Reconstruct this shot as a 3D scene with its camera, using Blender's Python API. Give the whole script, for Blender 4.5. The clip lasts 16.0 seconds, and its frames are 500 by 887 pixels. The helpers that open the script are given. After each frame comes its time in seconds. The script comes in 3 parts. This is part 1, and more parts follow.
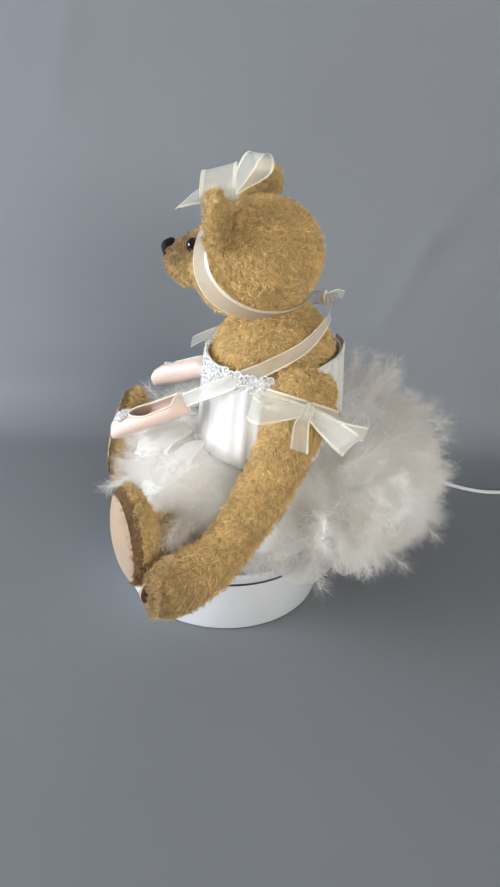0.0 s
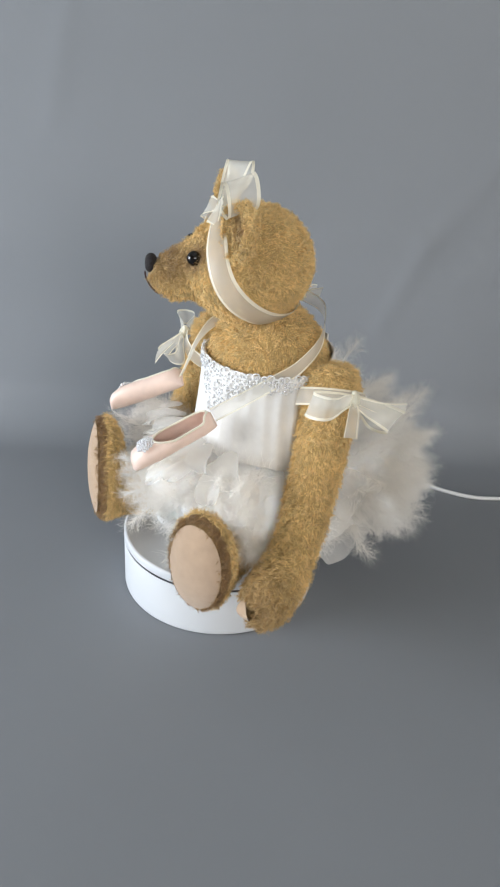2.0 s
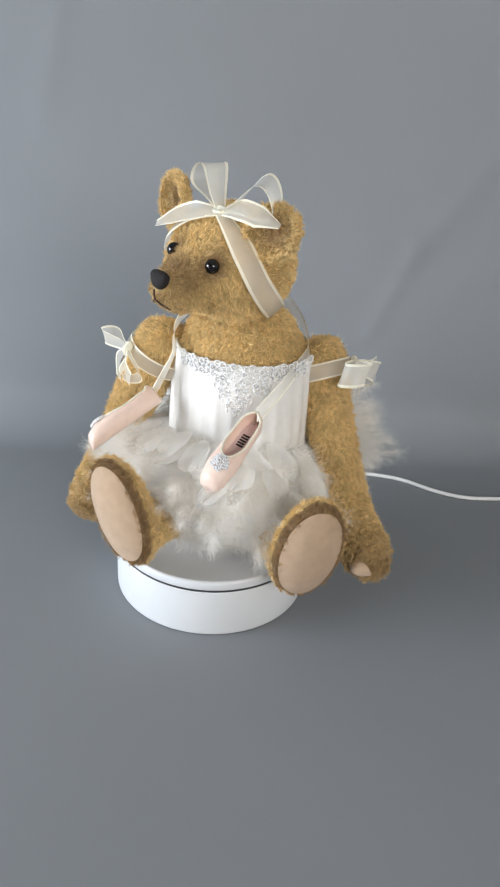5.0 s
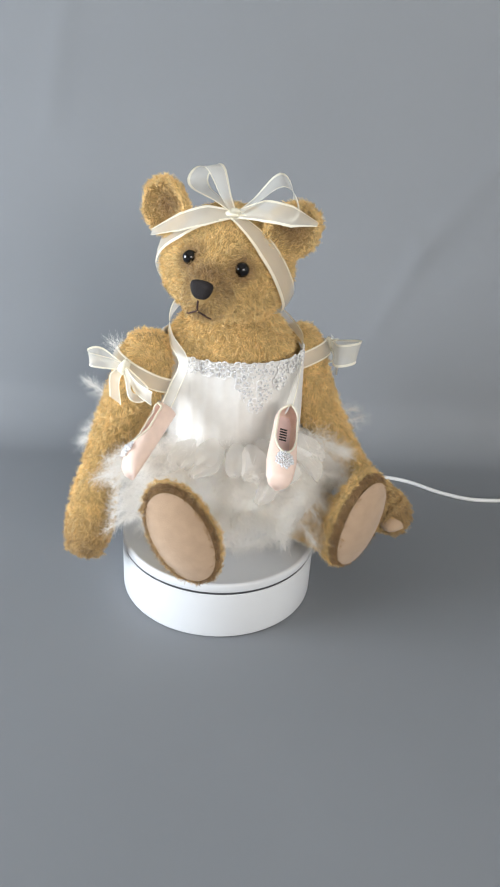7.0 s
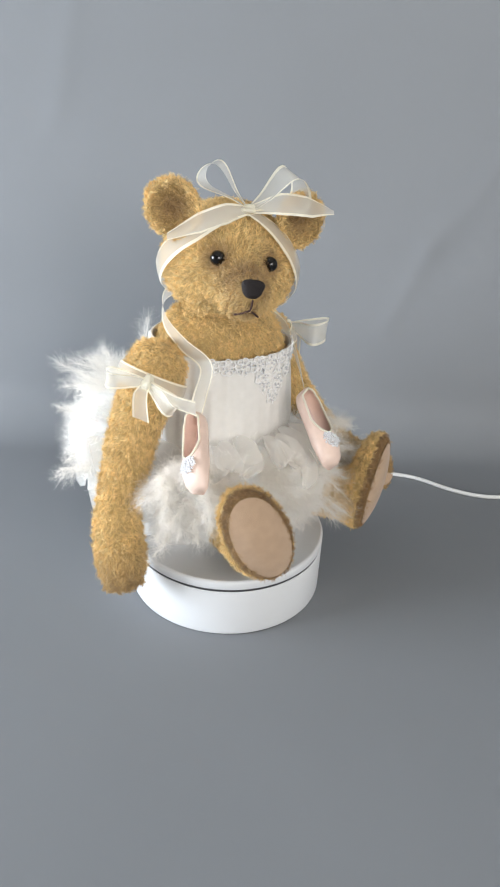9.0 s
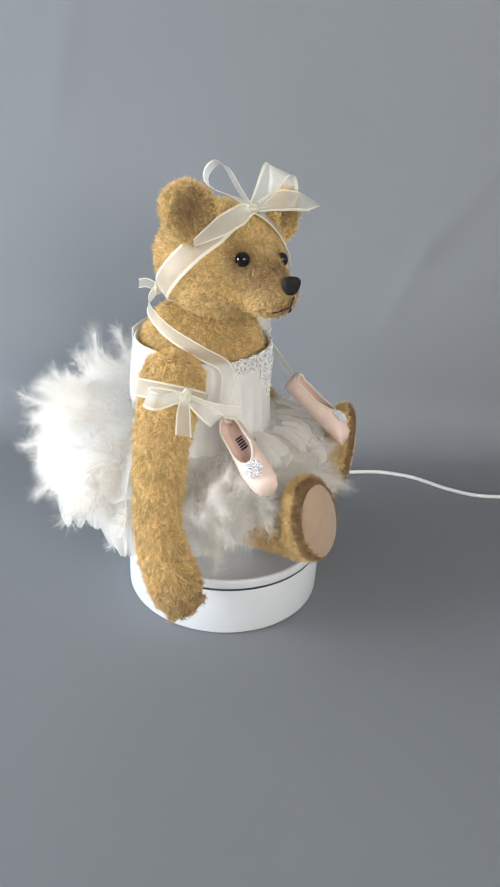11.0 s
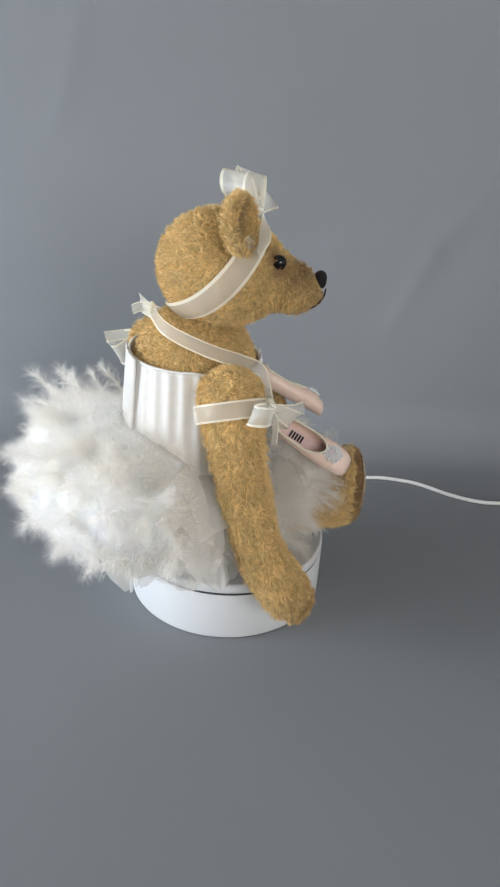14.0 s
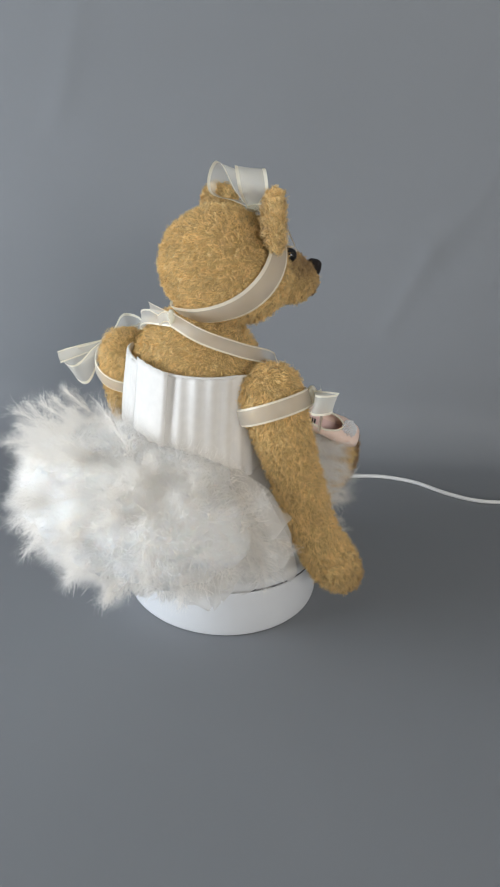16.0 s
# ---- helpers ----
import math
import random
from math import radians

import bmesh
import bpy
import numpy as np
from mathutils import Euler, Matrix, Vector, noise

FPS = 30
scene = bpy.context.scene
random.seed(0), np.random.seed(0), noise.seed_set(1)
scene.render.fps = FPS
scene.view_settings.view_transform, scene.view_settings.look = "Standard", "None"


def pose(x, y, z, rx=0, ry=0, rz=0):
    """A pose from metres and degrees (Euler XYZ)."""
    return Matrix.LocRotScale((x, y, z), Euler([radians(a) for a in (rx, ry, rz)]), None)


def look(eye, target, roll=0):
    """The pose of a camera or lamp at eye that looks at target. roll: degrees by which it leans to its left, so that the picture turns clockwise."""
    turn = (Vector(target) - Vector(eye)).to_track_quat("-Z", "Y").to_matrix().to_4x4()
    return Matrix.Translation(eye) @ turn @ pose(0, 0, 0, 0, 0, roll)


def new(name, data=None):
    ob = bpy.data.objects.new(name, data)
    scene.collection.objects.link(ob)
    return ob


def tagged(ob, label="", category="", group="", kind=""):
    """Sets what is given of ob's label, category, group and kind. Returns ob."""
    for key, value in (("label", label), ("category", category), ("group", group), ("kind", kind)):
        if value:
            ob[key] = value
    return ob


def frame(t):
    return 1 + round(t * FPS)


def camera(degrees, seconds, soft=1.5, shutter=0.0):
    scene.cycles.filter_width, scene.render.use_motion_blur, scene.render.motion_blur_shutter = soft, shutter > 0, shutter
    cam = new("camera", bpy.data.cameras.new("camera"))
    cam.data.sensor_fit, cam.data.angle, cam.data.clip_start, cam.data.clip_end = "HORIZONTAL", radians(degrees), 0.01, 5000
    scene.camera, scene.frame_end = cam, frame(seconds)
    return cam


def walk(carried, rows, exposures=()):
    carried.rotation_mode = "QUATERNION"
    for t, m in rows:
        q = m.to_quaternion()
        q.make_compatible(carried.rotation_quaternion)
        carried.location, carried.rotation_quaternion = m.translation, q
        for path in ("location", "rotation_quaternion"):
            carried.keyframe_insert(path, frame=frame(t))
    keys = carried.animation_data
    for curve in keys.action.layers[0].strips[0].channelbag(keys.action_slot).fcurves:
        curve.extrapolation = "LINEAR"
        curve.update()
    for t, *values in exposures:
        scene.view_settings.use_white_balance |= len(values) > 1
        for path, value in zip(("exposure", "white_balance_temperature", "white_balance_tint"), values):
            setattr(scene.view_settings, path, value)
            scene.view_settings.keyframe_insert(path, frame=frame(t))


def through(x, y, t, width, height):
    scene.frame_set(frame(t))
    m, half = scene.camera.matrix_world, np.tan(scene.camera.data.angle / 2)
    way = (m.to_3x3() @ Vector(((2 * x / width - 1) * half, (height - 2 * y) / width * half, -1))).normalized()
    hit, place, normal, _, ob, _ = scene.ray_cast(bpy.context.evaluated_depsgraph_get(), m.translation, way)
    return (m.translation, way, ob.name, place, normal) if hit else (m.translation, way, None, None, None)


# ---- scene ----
# The turntable turns at an even rate; the camera is held by hand and hardly moves.
cam = camera(38.48, 16.0, soft=2.0)
CAM = [
    (0.0, -0.0009, -0.4402, 0.3315, -2.01, 62.43, 3.67),
    (0.5, -0.0004, -0.4399, 0.3323, -2.12, 62.27, 3.52),
    (1.0, -0.0001, -0.4407, 0.3330, -2.27, 62.65, 3.82),
    (1.5, 0.0005, -0.4419, 0.3340, -2.24, 62.81, 3.85),
    (2.0, 0.0015, -0.4420, 0.3336, -2.11, 62.86, 3.72),
    (2.5, 0.0016, -0.4430, 0.3336, -1.97, 62.73, 3.71),
    (3.0, 0.0017, -0.4437, 0.3334, -1.94, 62.70, 3.69),
    (3.5, 0.0017, -0.4442, 0.3338, -1.89, 62.96, 3.62),
    (4.0, 0.0016, -0.4444, 0.3341, -2.26, 62.98, 3.75),
    (6.5, 0.0009, -0.4452, 0.3346, -2.96, 63.10, 3.98),
    (7.0, -0.0011, -0.4440, 0.3345, -2.56, 63.11, 3.80),
    (7.5, -0.0022, -0.4438, 0.3351, -2.06, 63.12, 3.23),
    (8.0, -0.0015, -0.4430, 0.3345, -1.96, 62.92, 3.26),
    (8.5, -0.0004, -0.4425, 0.3336, -1.52, 62.93, 3.27),
    (9.0, -0.0012, -0.4429, 0.3334, -1.83, 62.87, 3.30),
    (11.5, -0.0029, -0.4431, 0.3333, -2.26, 62.83, 3.58),
    (12.0, -0.0019, -0.4423, 0.3336, -2.22, 62.96, 3.44),
    (12.5, -0.0006, -0.4430, 0.3344, -2.30, 62.91, 3.73),
    (13.0, 0.0003, -0.4428, 0.3338, -1.90, 63.23, 3.52),
    (13.5, 0.0008, -0.4430, 0.3332, -1.47, 63.16, 3.42),
    (14.0, 0.0010, -0.4441, 0.3326, -1.51, 63.31, 3.59),
    (14.5, 0.0008, -0.4433, 0.3311, -1.27, 63.28, 3.61),
    (15.0, 0.0005, -0.4439, 0.3311, -1.69, 63.34, 3.77),
    (15.5, 0.0005, -0.4439, 0.3311, -1.88, 63.45, 3.92),
    (16.0, 0.0004, -0.4434, 0.3308, -1.79, 63.27, 3.91),
]
walk(cam, [(t, pose(x, y, z, rx, 0, rz) @ pose(0, 0, 0, 0, 0, roll)) for t, x, y, z, rz, rx, roll in CAM],
     exposures=[(0.0, 0.03), (3.5, -0.06), (5.0, 0.07), (7.5, 0.33), (9.0, 0.35), (12.5, 0.06), (14.0, -0.13), (16.0, -0.26)])


def turn_at(t):
    """Turn of the turntable's plate, in degrees."""
    return -105.2 + 14.075 * t


# ---- world and light ----
world = bpy.data.worlds.new("world")
scene.world = world
world.use_nodes = True
wn = world.node_tree.nodes
sky = wn.new("ShaderNodeTexSky")
sky.sky_type, sky.sun_disc = "NISHITA", False
sky.sun_elevation, sky.sun_rotation = radians(40), radians(250)
world.node_tree.links.new(sky.outputs[0], wn["Background"].inputs[0])
wn["Background"].inputs[1].default_value = 0.10


def area_lamp(name, place, target, w, h, watts, colour):
    data = bpy.data.lights.new(name, "AREA")
    data.shape, data.size, data.size_y, data.energy, data.color = "RECTANGLE", w, h, watts, colour
    ob = new(name, data)
    ob.matrix_world = look(place, target)
    return ob


area_lamp("window_light", (-1.39, -0.33, 0.36), (0, 0.05, 0.30), 0.80, 0.58, 27, (0.83, 0.91, 1.0))
# made-up fill lamp behind the camera, added to brighten the backdrop and the bear
area_lamp("south_fill_light", (0.75, -1.79, 0.80), (0.2, 0.1, 0.36), 1.1, 0.66, 19, (1.0, 0.97, 0.93))


# ---- materials ----
def material(name, colour, rough=0.6, var=0.08, scale=60.0, bump=0.0, bump_scale=300.0, metal=0.0, sheen=0.0, random_by="", coords="Object"):
    m = bpy.data.materials.new(name)
    m.use_nodes = True
    n, l = m.node_tree.nodes, m.node_tree.links
    b = n["Principled BSDF"]
    b.inputs["Roughness"].default_value = rough
    b.inputs["Metallic"].default_value = metal
    b.inputs["Sheen Weight"].default_value = sheen
    tc = n.new("ShaderNodeTexCoord")
    tex = n.new("ShaderNodeTexNoise")
    tex.inputs["Scale"].default_value = scale
    tex.inputs["Detail"].default_value = 5
    l.new(tc.outputs[coords], tex.inputs["Vector"])
    hsv = n.new("ShaderNodeHueSaturation")
    hsv.inputs["Color"].default_value = (*colour, 1)
    mr = n.new("ShaderNodeMapRange")
    mr.inputs["From Min"].default_value, mr.inputs["From Max"].default_value = 0.3, 0.7
    mr.inputs["To Min"].default_value, mr.inputs["To Max"].default_value = 1 - var, 1 + var
    l.new(tex.outputs["Fac"], mr.inputs["Value"])
    val = mr.outputs["Result"]
    if random_by:
        rnd = n.new("ShaderNodeNewGeometry" if random_by == "island" else "ShaderNodeObjectInfo")
        mr2 = n.new("ShaderNodeMapRange")
        mr2.inputs["To Min"].default_value, mr2.inputs["To Max"].default_value = 0.74, 1.22
        l.new(rnd.outputs["Random Per Island" if random_by == "island" else "Random"], mr2.inputs["Value"])
        mul = n.new("ShaderNodeMath")
        mul.operation = "MULTIPLY"
        l.new(val, mul.inputs[0]), l.new(mr2.outputs["Result"], mul.inputs[1])
        val = mul.outputs[0]
    l.new(val, hsv.inputs["Value"])
    l.new(hsv.outputs["Color"], b.inputs["Base Color"])
    if bump:
        t2 = n.new("ShaderNodeTexNoise")
        t2.inputs["Scale"].default_value = bump_scale
        t2.inputs["Detail"].default_value = 6
        l.new(tc.outputs[coords], t2.inputs["Vector"])
        bp = n.new("ShaderNodeBump")
        bp.inputs["Strength"].default_value, bp.inputs["Distance"].default_value = bump, 0.002
        l.new(t2.outputs["Fac"], bp.inputs["Height"])
        l.new(bp.outputs["Normal"], b.inputs["Normal"])
    return m


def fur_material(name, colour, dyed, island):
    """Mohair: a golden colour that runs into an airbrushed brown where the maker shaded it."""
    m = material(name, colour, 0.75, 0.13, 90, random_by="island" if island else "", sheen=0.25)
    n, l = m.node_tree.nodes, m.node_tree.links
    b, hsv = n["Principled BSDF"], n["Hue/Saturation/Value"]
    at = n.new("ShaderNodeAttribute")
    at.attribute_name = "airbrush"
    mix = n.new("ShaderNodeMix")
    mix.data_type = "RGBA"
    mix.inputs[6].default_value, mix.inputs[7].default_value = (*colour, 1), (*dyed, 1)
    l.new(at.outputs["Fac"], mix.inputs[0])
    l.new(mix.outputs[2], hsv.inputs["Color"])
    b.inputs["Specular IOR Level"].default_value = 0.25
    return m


def sheer(name, colour, alpha, rough=0.5, through=0.4, bump=0.0, bump_scale=900):
    """Thin cloth or feather: some light passes between the threads, some through them."""
    m = material(name, colour, rough, 0.05, 120, bump, bump_scale)
    n, l = m.node_tree.nodes, m.node_tree.links
    b, out = n["Principled BSDF"], n["Material Output"]
    tr = n.new("ShaderNodeBsdfTranslucent")
    tr.inputs["Color"].default_value = (*colour, 1)
    m1 = n.new("ShaderNodeMixShader")
    m1.inputs[0].default_value = through
    l.new(b.outputs[0], m1.inputs[1]), l.new(tr.outputs[0], m1.inputs[2])
    last = m1
    if alpha < 1:
        tp = n.new("ShaderNodeBsdfTransparent")
        m2 = n.new("ShaderNodeMixShader")
        m2.inputs[0].default_value = alpha
        l.new(tp.outputs[0], m2.inputs[1]), l.new(m1.outputs[0], m2.inputs[2])
        last = m2
    l.new(last.outputs[0], out.inputs["Surface"])
    return m


def soft_down(name, colour):
    """Packed down: light wanders about in it before it leaves."""
    m = material(name, colour, 1.0, 0.02, 90)
    b = m.node_tree.nodes["Principled BSDF"]
    b.inputs["Subsurface Weight"].default_value = 1.0
    b.inputs["Subsurface Radius"].default_value = (1.0, 0.9, 0.8)
    b.inputs["Subsurface Scale"].default_value = 0.012
    b.inputs["Specular IOR Level"].default_value = 0.0
    return m


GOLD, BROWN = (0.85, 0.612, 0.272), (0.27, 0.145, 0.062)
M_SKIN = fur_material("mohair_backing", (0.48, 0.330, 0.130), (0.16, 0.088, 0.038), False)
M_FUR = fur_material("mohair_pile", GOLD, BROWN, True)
M_PAD = material("felt_pad", (0.47, 0.325, 0.215), 0.95, 0.06, 150, 0.25, 1500, sheen=0.3)
M_NOSE = material("stitched_thread", (0.012, 0.008, 0.008), 0.8, 0.2, 900, 0.5, 1200)
M_EYE = material("black_glass", (0.004, 0.003, 0.003), 0.05, 0.0)
M_MOUTH = material("mouth_thread", (0.05, 0.02, 0.015), 0.8, 0.1)
M_PLASTIC = material("white_plastic", (0.70, 0.71, 0.725), 0.38, 0.015, 30, 0.02, 500)
M_PLATE = material("plate_top", (0.74, 0.73, 0.71), 0.5, 0.02, 30)
M_GAP_SHADE = material("gap_shade", (0.05, 0.05, 0.055), 0.7, 0.0)
M_CABLE = material("cable_sheath", (0.80, 0.80, 0.79), 0.45, 0.02)
M_SATIN = material("white_satin", (0.76, 0.735, 0.70), 0.6, 0.03, 200, 0.10, 2500, sheen=0.2)
M_PINK = material("pink_satin", (0.86, 0.655, 0.555), 0.36, 0.05, 150, 0.12, 2500)
M_INSOLE = material("pink_insole", (0.72, 0.54, 0.51), 0.8, 0.05, 200)
M_STONE = material("silver_sequin", (0.88, 0.88, 0.90), 0.22, 0.1, 900, metal=0.25)
M_LACE = material("lace_thread", (0.86, 0.85, 0.84), 0.7, 0.08, 600, 0.4, 1800)
M_BEAD = material("lace_bead", (0.80, 0.80, 0.82), 0.22, 0.15, 900, metal=0.3)
M_INK = material("black_ink", (0.02, 0.02, 0.02), 0.8, 0.0)
M_ORGANZA = sheer("organza", (0.985, 0.96, 0.88), 0.50, 0.35, 0.40)
M_EDGE = sheer("satin_edge", (0.96, 0.92, 0.78), 0.95, 0.30, 0.30)
M_FEATHER = sheer("marabou_barb", (0.985, 0.96, 0.92), 1.0, 0.85, 0.5)
M_TULLE = sheer("tulle", (0.985, 0.965, 0.93), 0.55, 0.8, 0.45, 0.3, 2500)
M_DOWN = soft_down("down_heap", (0.97, 0.943, 0.90))
M_BACKDROP = material("grey_paper", (0.226, 0.237, 0.254), 0.72, 0.05, 3.0, 0.10, 5.0)
M_WALL = material("room_wall", (0.55, 0.54, 0.51), 0.9, 0.04, 4, 0.1, 80)


# ---- mesh helpers ----
def raw_mesh(name, verts, faces, mats, index=None, smooth=True):
    """A mesh from an array of points and a list of face arrays (each n x k)."""
    me = bpy.data.meshes.new(name)
    verts = np.asarray(verts, np.float32)
    loops = np.concatenate([np.asarray(f, np.int32).ravel() for f in faces])
    sizes = np.concatenate([np.full(len(f), np.asarray(f).shape[1], np.int32) for f in faces])
    me.vertices.add(len(verts)), me.loops.add(len(loops)), me.polygons.add(len(sizes))
    me.vertices.foreach_set("co", verts.ravel())
    me.loops.foreach_set("vertex_index", loops)
    me.polygons.foreach_set("loop_start", np.concatenate([[0], np.cumsum(sizes)[:-1]]).astype(np.int32))
    if index is not None:
        me.polygons.foreach_set("material_index", np.concatenate([np.full(len(f), i, np.int32) for f, i in zip(faces, index)]))
    me.polygons.foreach_set("use_smooth", np.full(len(sizes), smooth))
    for m in mats:
        me.materials.append(m)
    me.update(calc_edges=True)
    return me


def hang(name, me, parent, label=""):
    ob = new(name, me)
    ob.parent = parent
    return tagged(ob, label) if label else ob


def part(name, bm, mat, parent, label="", smooth=True):
    me = bpy.data.meshes.new(name)
    bm.normal_update()
    bm.to_mesh(me)
    bm.free()
    me.materials.append(mat)
    me.polygons.foreach_set("use_smooth", np.full(len(me.polygons), smooth))
    return hang(name, me, parent, label)


def thing(name, label, category, group=""):
    return tagged(new(name), label, category, group)


def grid_faces(rows, cols, wrap=False):
    i, j = np.meshgrid(np.arange(rows - 1), np.arange(cols if wrap else cols - 1), indexing="ij")
    k = (j + 1) % cols
    return np.stack([i * cols + j, i * cols + k, (i + 1) * cols + k, (i + 1) * cols + j], -1).reshape(-1, 4)


def unit(v):
    v = np.asarray(v, float)
    return v / np.maximum(np.linalg.norm(v, axis=-1, keepdims=True), 1e-9)


def spline(pts, n):
    """Catmull-Rom through the points."""
    p = np.asarray(pts, float)
    p = np.vstack([2 * p[0] - p[1], p, 2 * p[-1] - p[-2]])
    s = np.linspace(0, len(p) - 3 - 1e-6, n)
    i = s.astype(int)
    f = (s - i)[:, None]
    a, b, c, d = p[i], p[i + 1], p[i + 2], p[i + 3]
    return 0.5 * (2 * b + (c - a) * f + (2 * a - 5 * b + 4 * c - d) * f ** 2 + (3 * b - a - 3 * c + d) * f ** 3)


def ico(level):
    bm = bmesh.new()
    bmesh.ops.create_icosphere(bm, subdivisions=level, radius=1)
    v = np.array([x.co[:] for x in bm.verts])
    f = np.array([[x.index for x in g.verts] for g in bm.faces])
    bm.free()
    return v, f


ICO5, ICO4, ICO3, ICO2, ICO1 = ico(6), ico(5), ico(4), ico(3), ico(2)


def smin(a, b, k):
    h = np.clip(0.5 + 0.5 * (b - a) / k, 0, 1)
    return b + (a - b) * h - k * h * (1 - h)


def capsule(p, a, b, ra, rb):
    a, b = np.asarray(a, float), np.asarray(b, float)
    h = np.clip(((p - a) @ (b - a)) / ((b - a) @ (b - a)), 0, 1)
    return np.linalg.norm(p - a - h[..., None] * (b - a), axis=-1) - (ra + (rb - ra) * h)


def ellipsoid(p, c, r, turn=None):
    q = p - np.asarray(c)
    if turn is not None:
        q = q @ turn
    r = np.asarray(r)
    k0, k1 = np.linalg.norm(q / r, axis=-1), np.linalg.norm(q / r ** 2, axis=-1)
    return k0 * (k0 - 1) / np.maximum(k1, 1e-6)


def reach(field, origin, ways, far=0.16):
    """Distance along each way from the origin to where the solid ends."""
    steps = np.linspace(0.002, far, 120)
    inside = np.stack([field(origin + ways * s) < 0 for s in steps])
    last = np.where(inside.any(0), len(steps) - 1 - inside[::-1].argmax(0), 0)
    lo, hi = steps[last], steps[np.minimum(last + 1, len(steps) - 1)]
    for _ in range(12):
        mid = (lo + hi) / 2
        m = field(origin + ways * mid[:, None]) < 0
        lo, hi = np.where(m, mid, lo), np.where(m, hi, mid)
    return lo


def solid(field, origin, ball=ICO4, far=0.16):
    v, f = ball
    origin = np.asarray(origin, float)
    return origin + v * reach(field, origin, v, far)[:, None], f


def tube(path, radii, sides=24):
    """Vertices and quads of a tube with rounded ends along a path."""
    path, radii = np.asarray(path, float), np.asarray(radii, float)
    tang = unit(np.gradient(path, axis=0))
    ref = np.cross(tang[0], [0.31, 0.2, 0.9])
    n = unit(ref)
    rows = []
    ang = np.linspace(0, 2 * np.pi, sides, endpoint=False)
    for p, t, r in zip(path, tang, radii):
        n = unit(n - t * (n @ t))
        b = np.cross(t, n)
        rows.append(p + r * (np.cos(ang)[:, None] * n + np.sin(ang)[:, None] * b))
    v = np.concatenate(rows)
    q = grid_faces(len(path), sides, True)
    v = np.vstack([v, path[0], path[-1]])
    k = len(path) * sides
    a = np.arange(sides)
    caps = np.concatenate([np.stack([(a + 1) % sides, a, np.full(sides, k)], 1),
                           np.stack([k - sides + a, k - sides + (a + 1) % sides, np.full(sides, k + 1)], 1)])
    return v, q, caps


def split(q):
    return np.concatenate([q[:, [0, 1, 2]], q[:, [0, 2, 3]]])


def furred(name, verts, tris, parent, comb, length=0.006, density=2.0e6, dark=None, label="", skip=None, seed=0, shrink=0.0015):
    """A part of woven backing with its pile: every hair a bent, tapered blade rooted in the cloth."""
    rng = np.random.default_rng(seed)
    a, b, c = verts[tris[:, 0]], verts[tris[:, 1]], verts[tris[:, 2]]
    cr = np.cross(b - a, c - a)
    area = np.linalg.norm(cr, axis=1) / 2
    vn = np.zeros_like(verts)
    for k in range(3):
        np.add.at(vn, tris[:, k], cr)
    vn = unit(vn)
    verts = verts - vn * shrink
    n = int(area.sum() * density)
    pick = rng.choice(len(tris), n, p=area / area.sum())
    r1, r2 = np.sqrt(rng.random(n))[:, None], rng.random(n)[:, None]
    w = [1 - r1, r1 * (1 - r2), r1 * r2]
    root = sum(verts[tris[pick, k]] * w[k] for k in range(3))
    nor = unit(sum(vn[tris[pick, k]] * w[k] for k in range(3)))
    if skip is not None:
        keep = ~skip(root)
        root, nor = root[keep], nor[keep]
        n = len(root)
    lay = comb(root, nor)
    lay = unit(lay - nor * (lay * nor).sum(1, keepdims=True))
    # locks: neighbouring hairs lean, curl and gather together
    cell = np.floor(root / 0.0031 + rng.normal(0, 0.16, root.shape)).astype(np.int64)
    _, key = np.unique(cell @ np.array([1, 4001, 16008001]), return_inverse=True)
    size = np.bincount(key)[:, None]
    middle = np.stack([np.bincount(key, root[:, k]) for k in range(3)], 1) / size
    locks = rng.normal(0, 1, (len(size), 3))[key]
    gather = middle[key] - root
    le = length * rng.uniform(0.5, 1.02, (n, 1))
    r = rng.normal(0, 1, (n, 3))
    # each hair rises, bends over and curls as its lock does
    swirl = unit(np.cross(nor, locks) + 0.35 * r)
    ways = [unit(nor * 0.85 + lay * 0.40 + locks * 0.30 + r * 0.12), unit(nor * 0.40 + lay * 0.70 + locks * 0.50 + swirl * 0.45 + r * 0.15),
            unit(nor * 0.05 + lay * 0.50 + locks * 0.30 + swirl * 0.95 + r * 0.20), unit(nor * 0.15 - lay * 0.15 - locks * 0.45 + swirl * 0.75 + r * 0.25)]
    joints = [root]
    for d, f, g in zip(ways, (0.30, 0.28, 0.24, 0.18), (0.10, 0.17, 0.16, 0.10)):
        joints.append(joints[-1] + d * le * f + gather * g)
    side = unit(np.cross(ways[0] + ways[2], rng.normal(0, 1, (n, 3)))) * rng.uniform(0.00009, 0.00016, (n, 1))
    pv = np.stack([x for p, w in zip(joints[:4], (1.0, 1.0, 0.9, 0.7)) for x in (p - side * w, p + side * w)] + [joints[4]], 1).reshape(-1, 3)
    o = np.arange(n)[:, None] * 9 + len(verts)
    quads = np.concatenate([o + [[0, 1, 3, 2]], o + [[2, 3, 5, 4]], o + [[4, 5, 7, 6]]])
    tips = o + [[6, 7, 8]]
    me = raw_mesh(name, np.vstack([verts, pv]), [tris, quads, tips], [M_SKIN, M_FUR], [0, 1, 1])
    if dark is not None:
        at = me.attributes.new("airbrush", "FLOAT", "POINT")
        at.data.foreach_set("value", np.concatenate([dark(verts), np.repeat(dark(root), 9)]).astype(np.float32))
    return hang(name, me, parent, label)


def near(p, c, r):
    """1 at c, falling to 0 at the distance r."""
    return np.clip(1.25 - np.linalg.norm(p - np.asarray(c), axis=-1) / r, 0, 1)


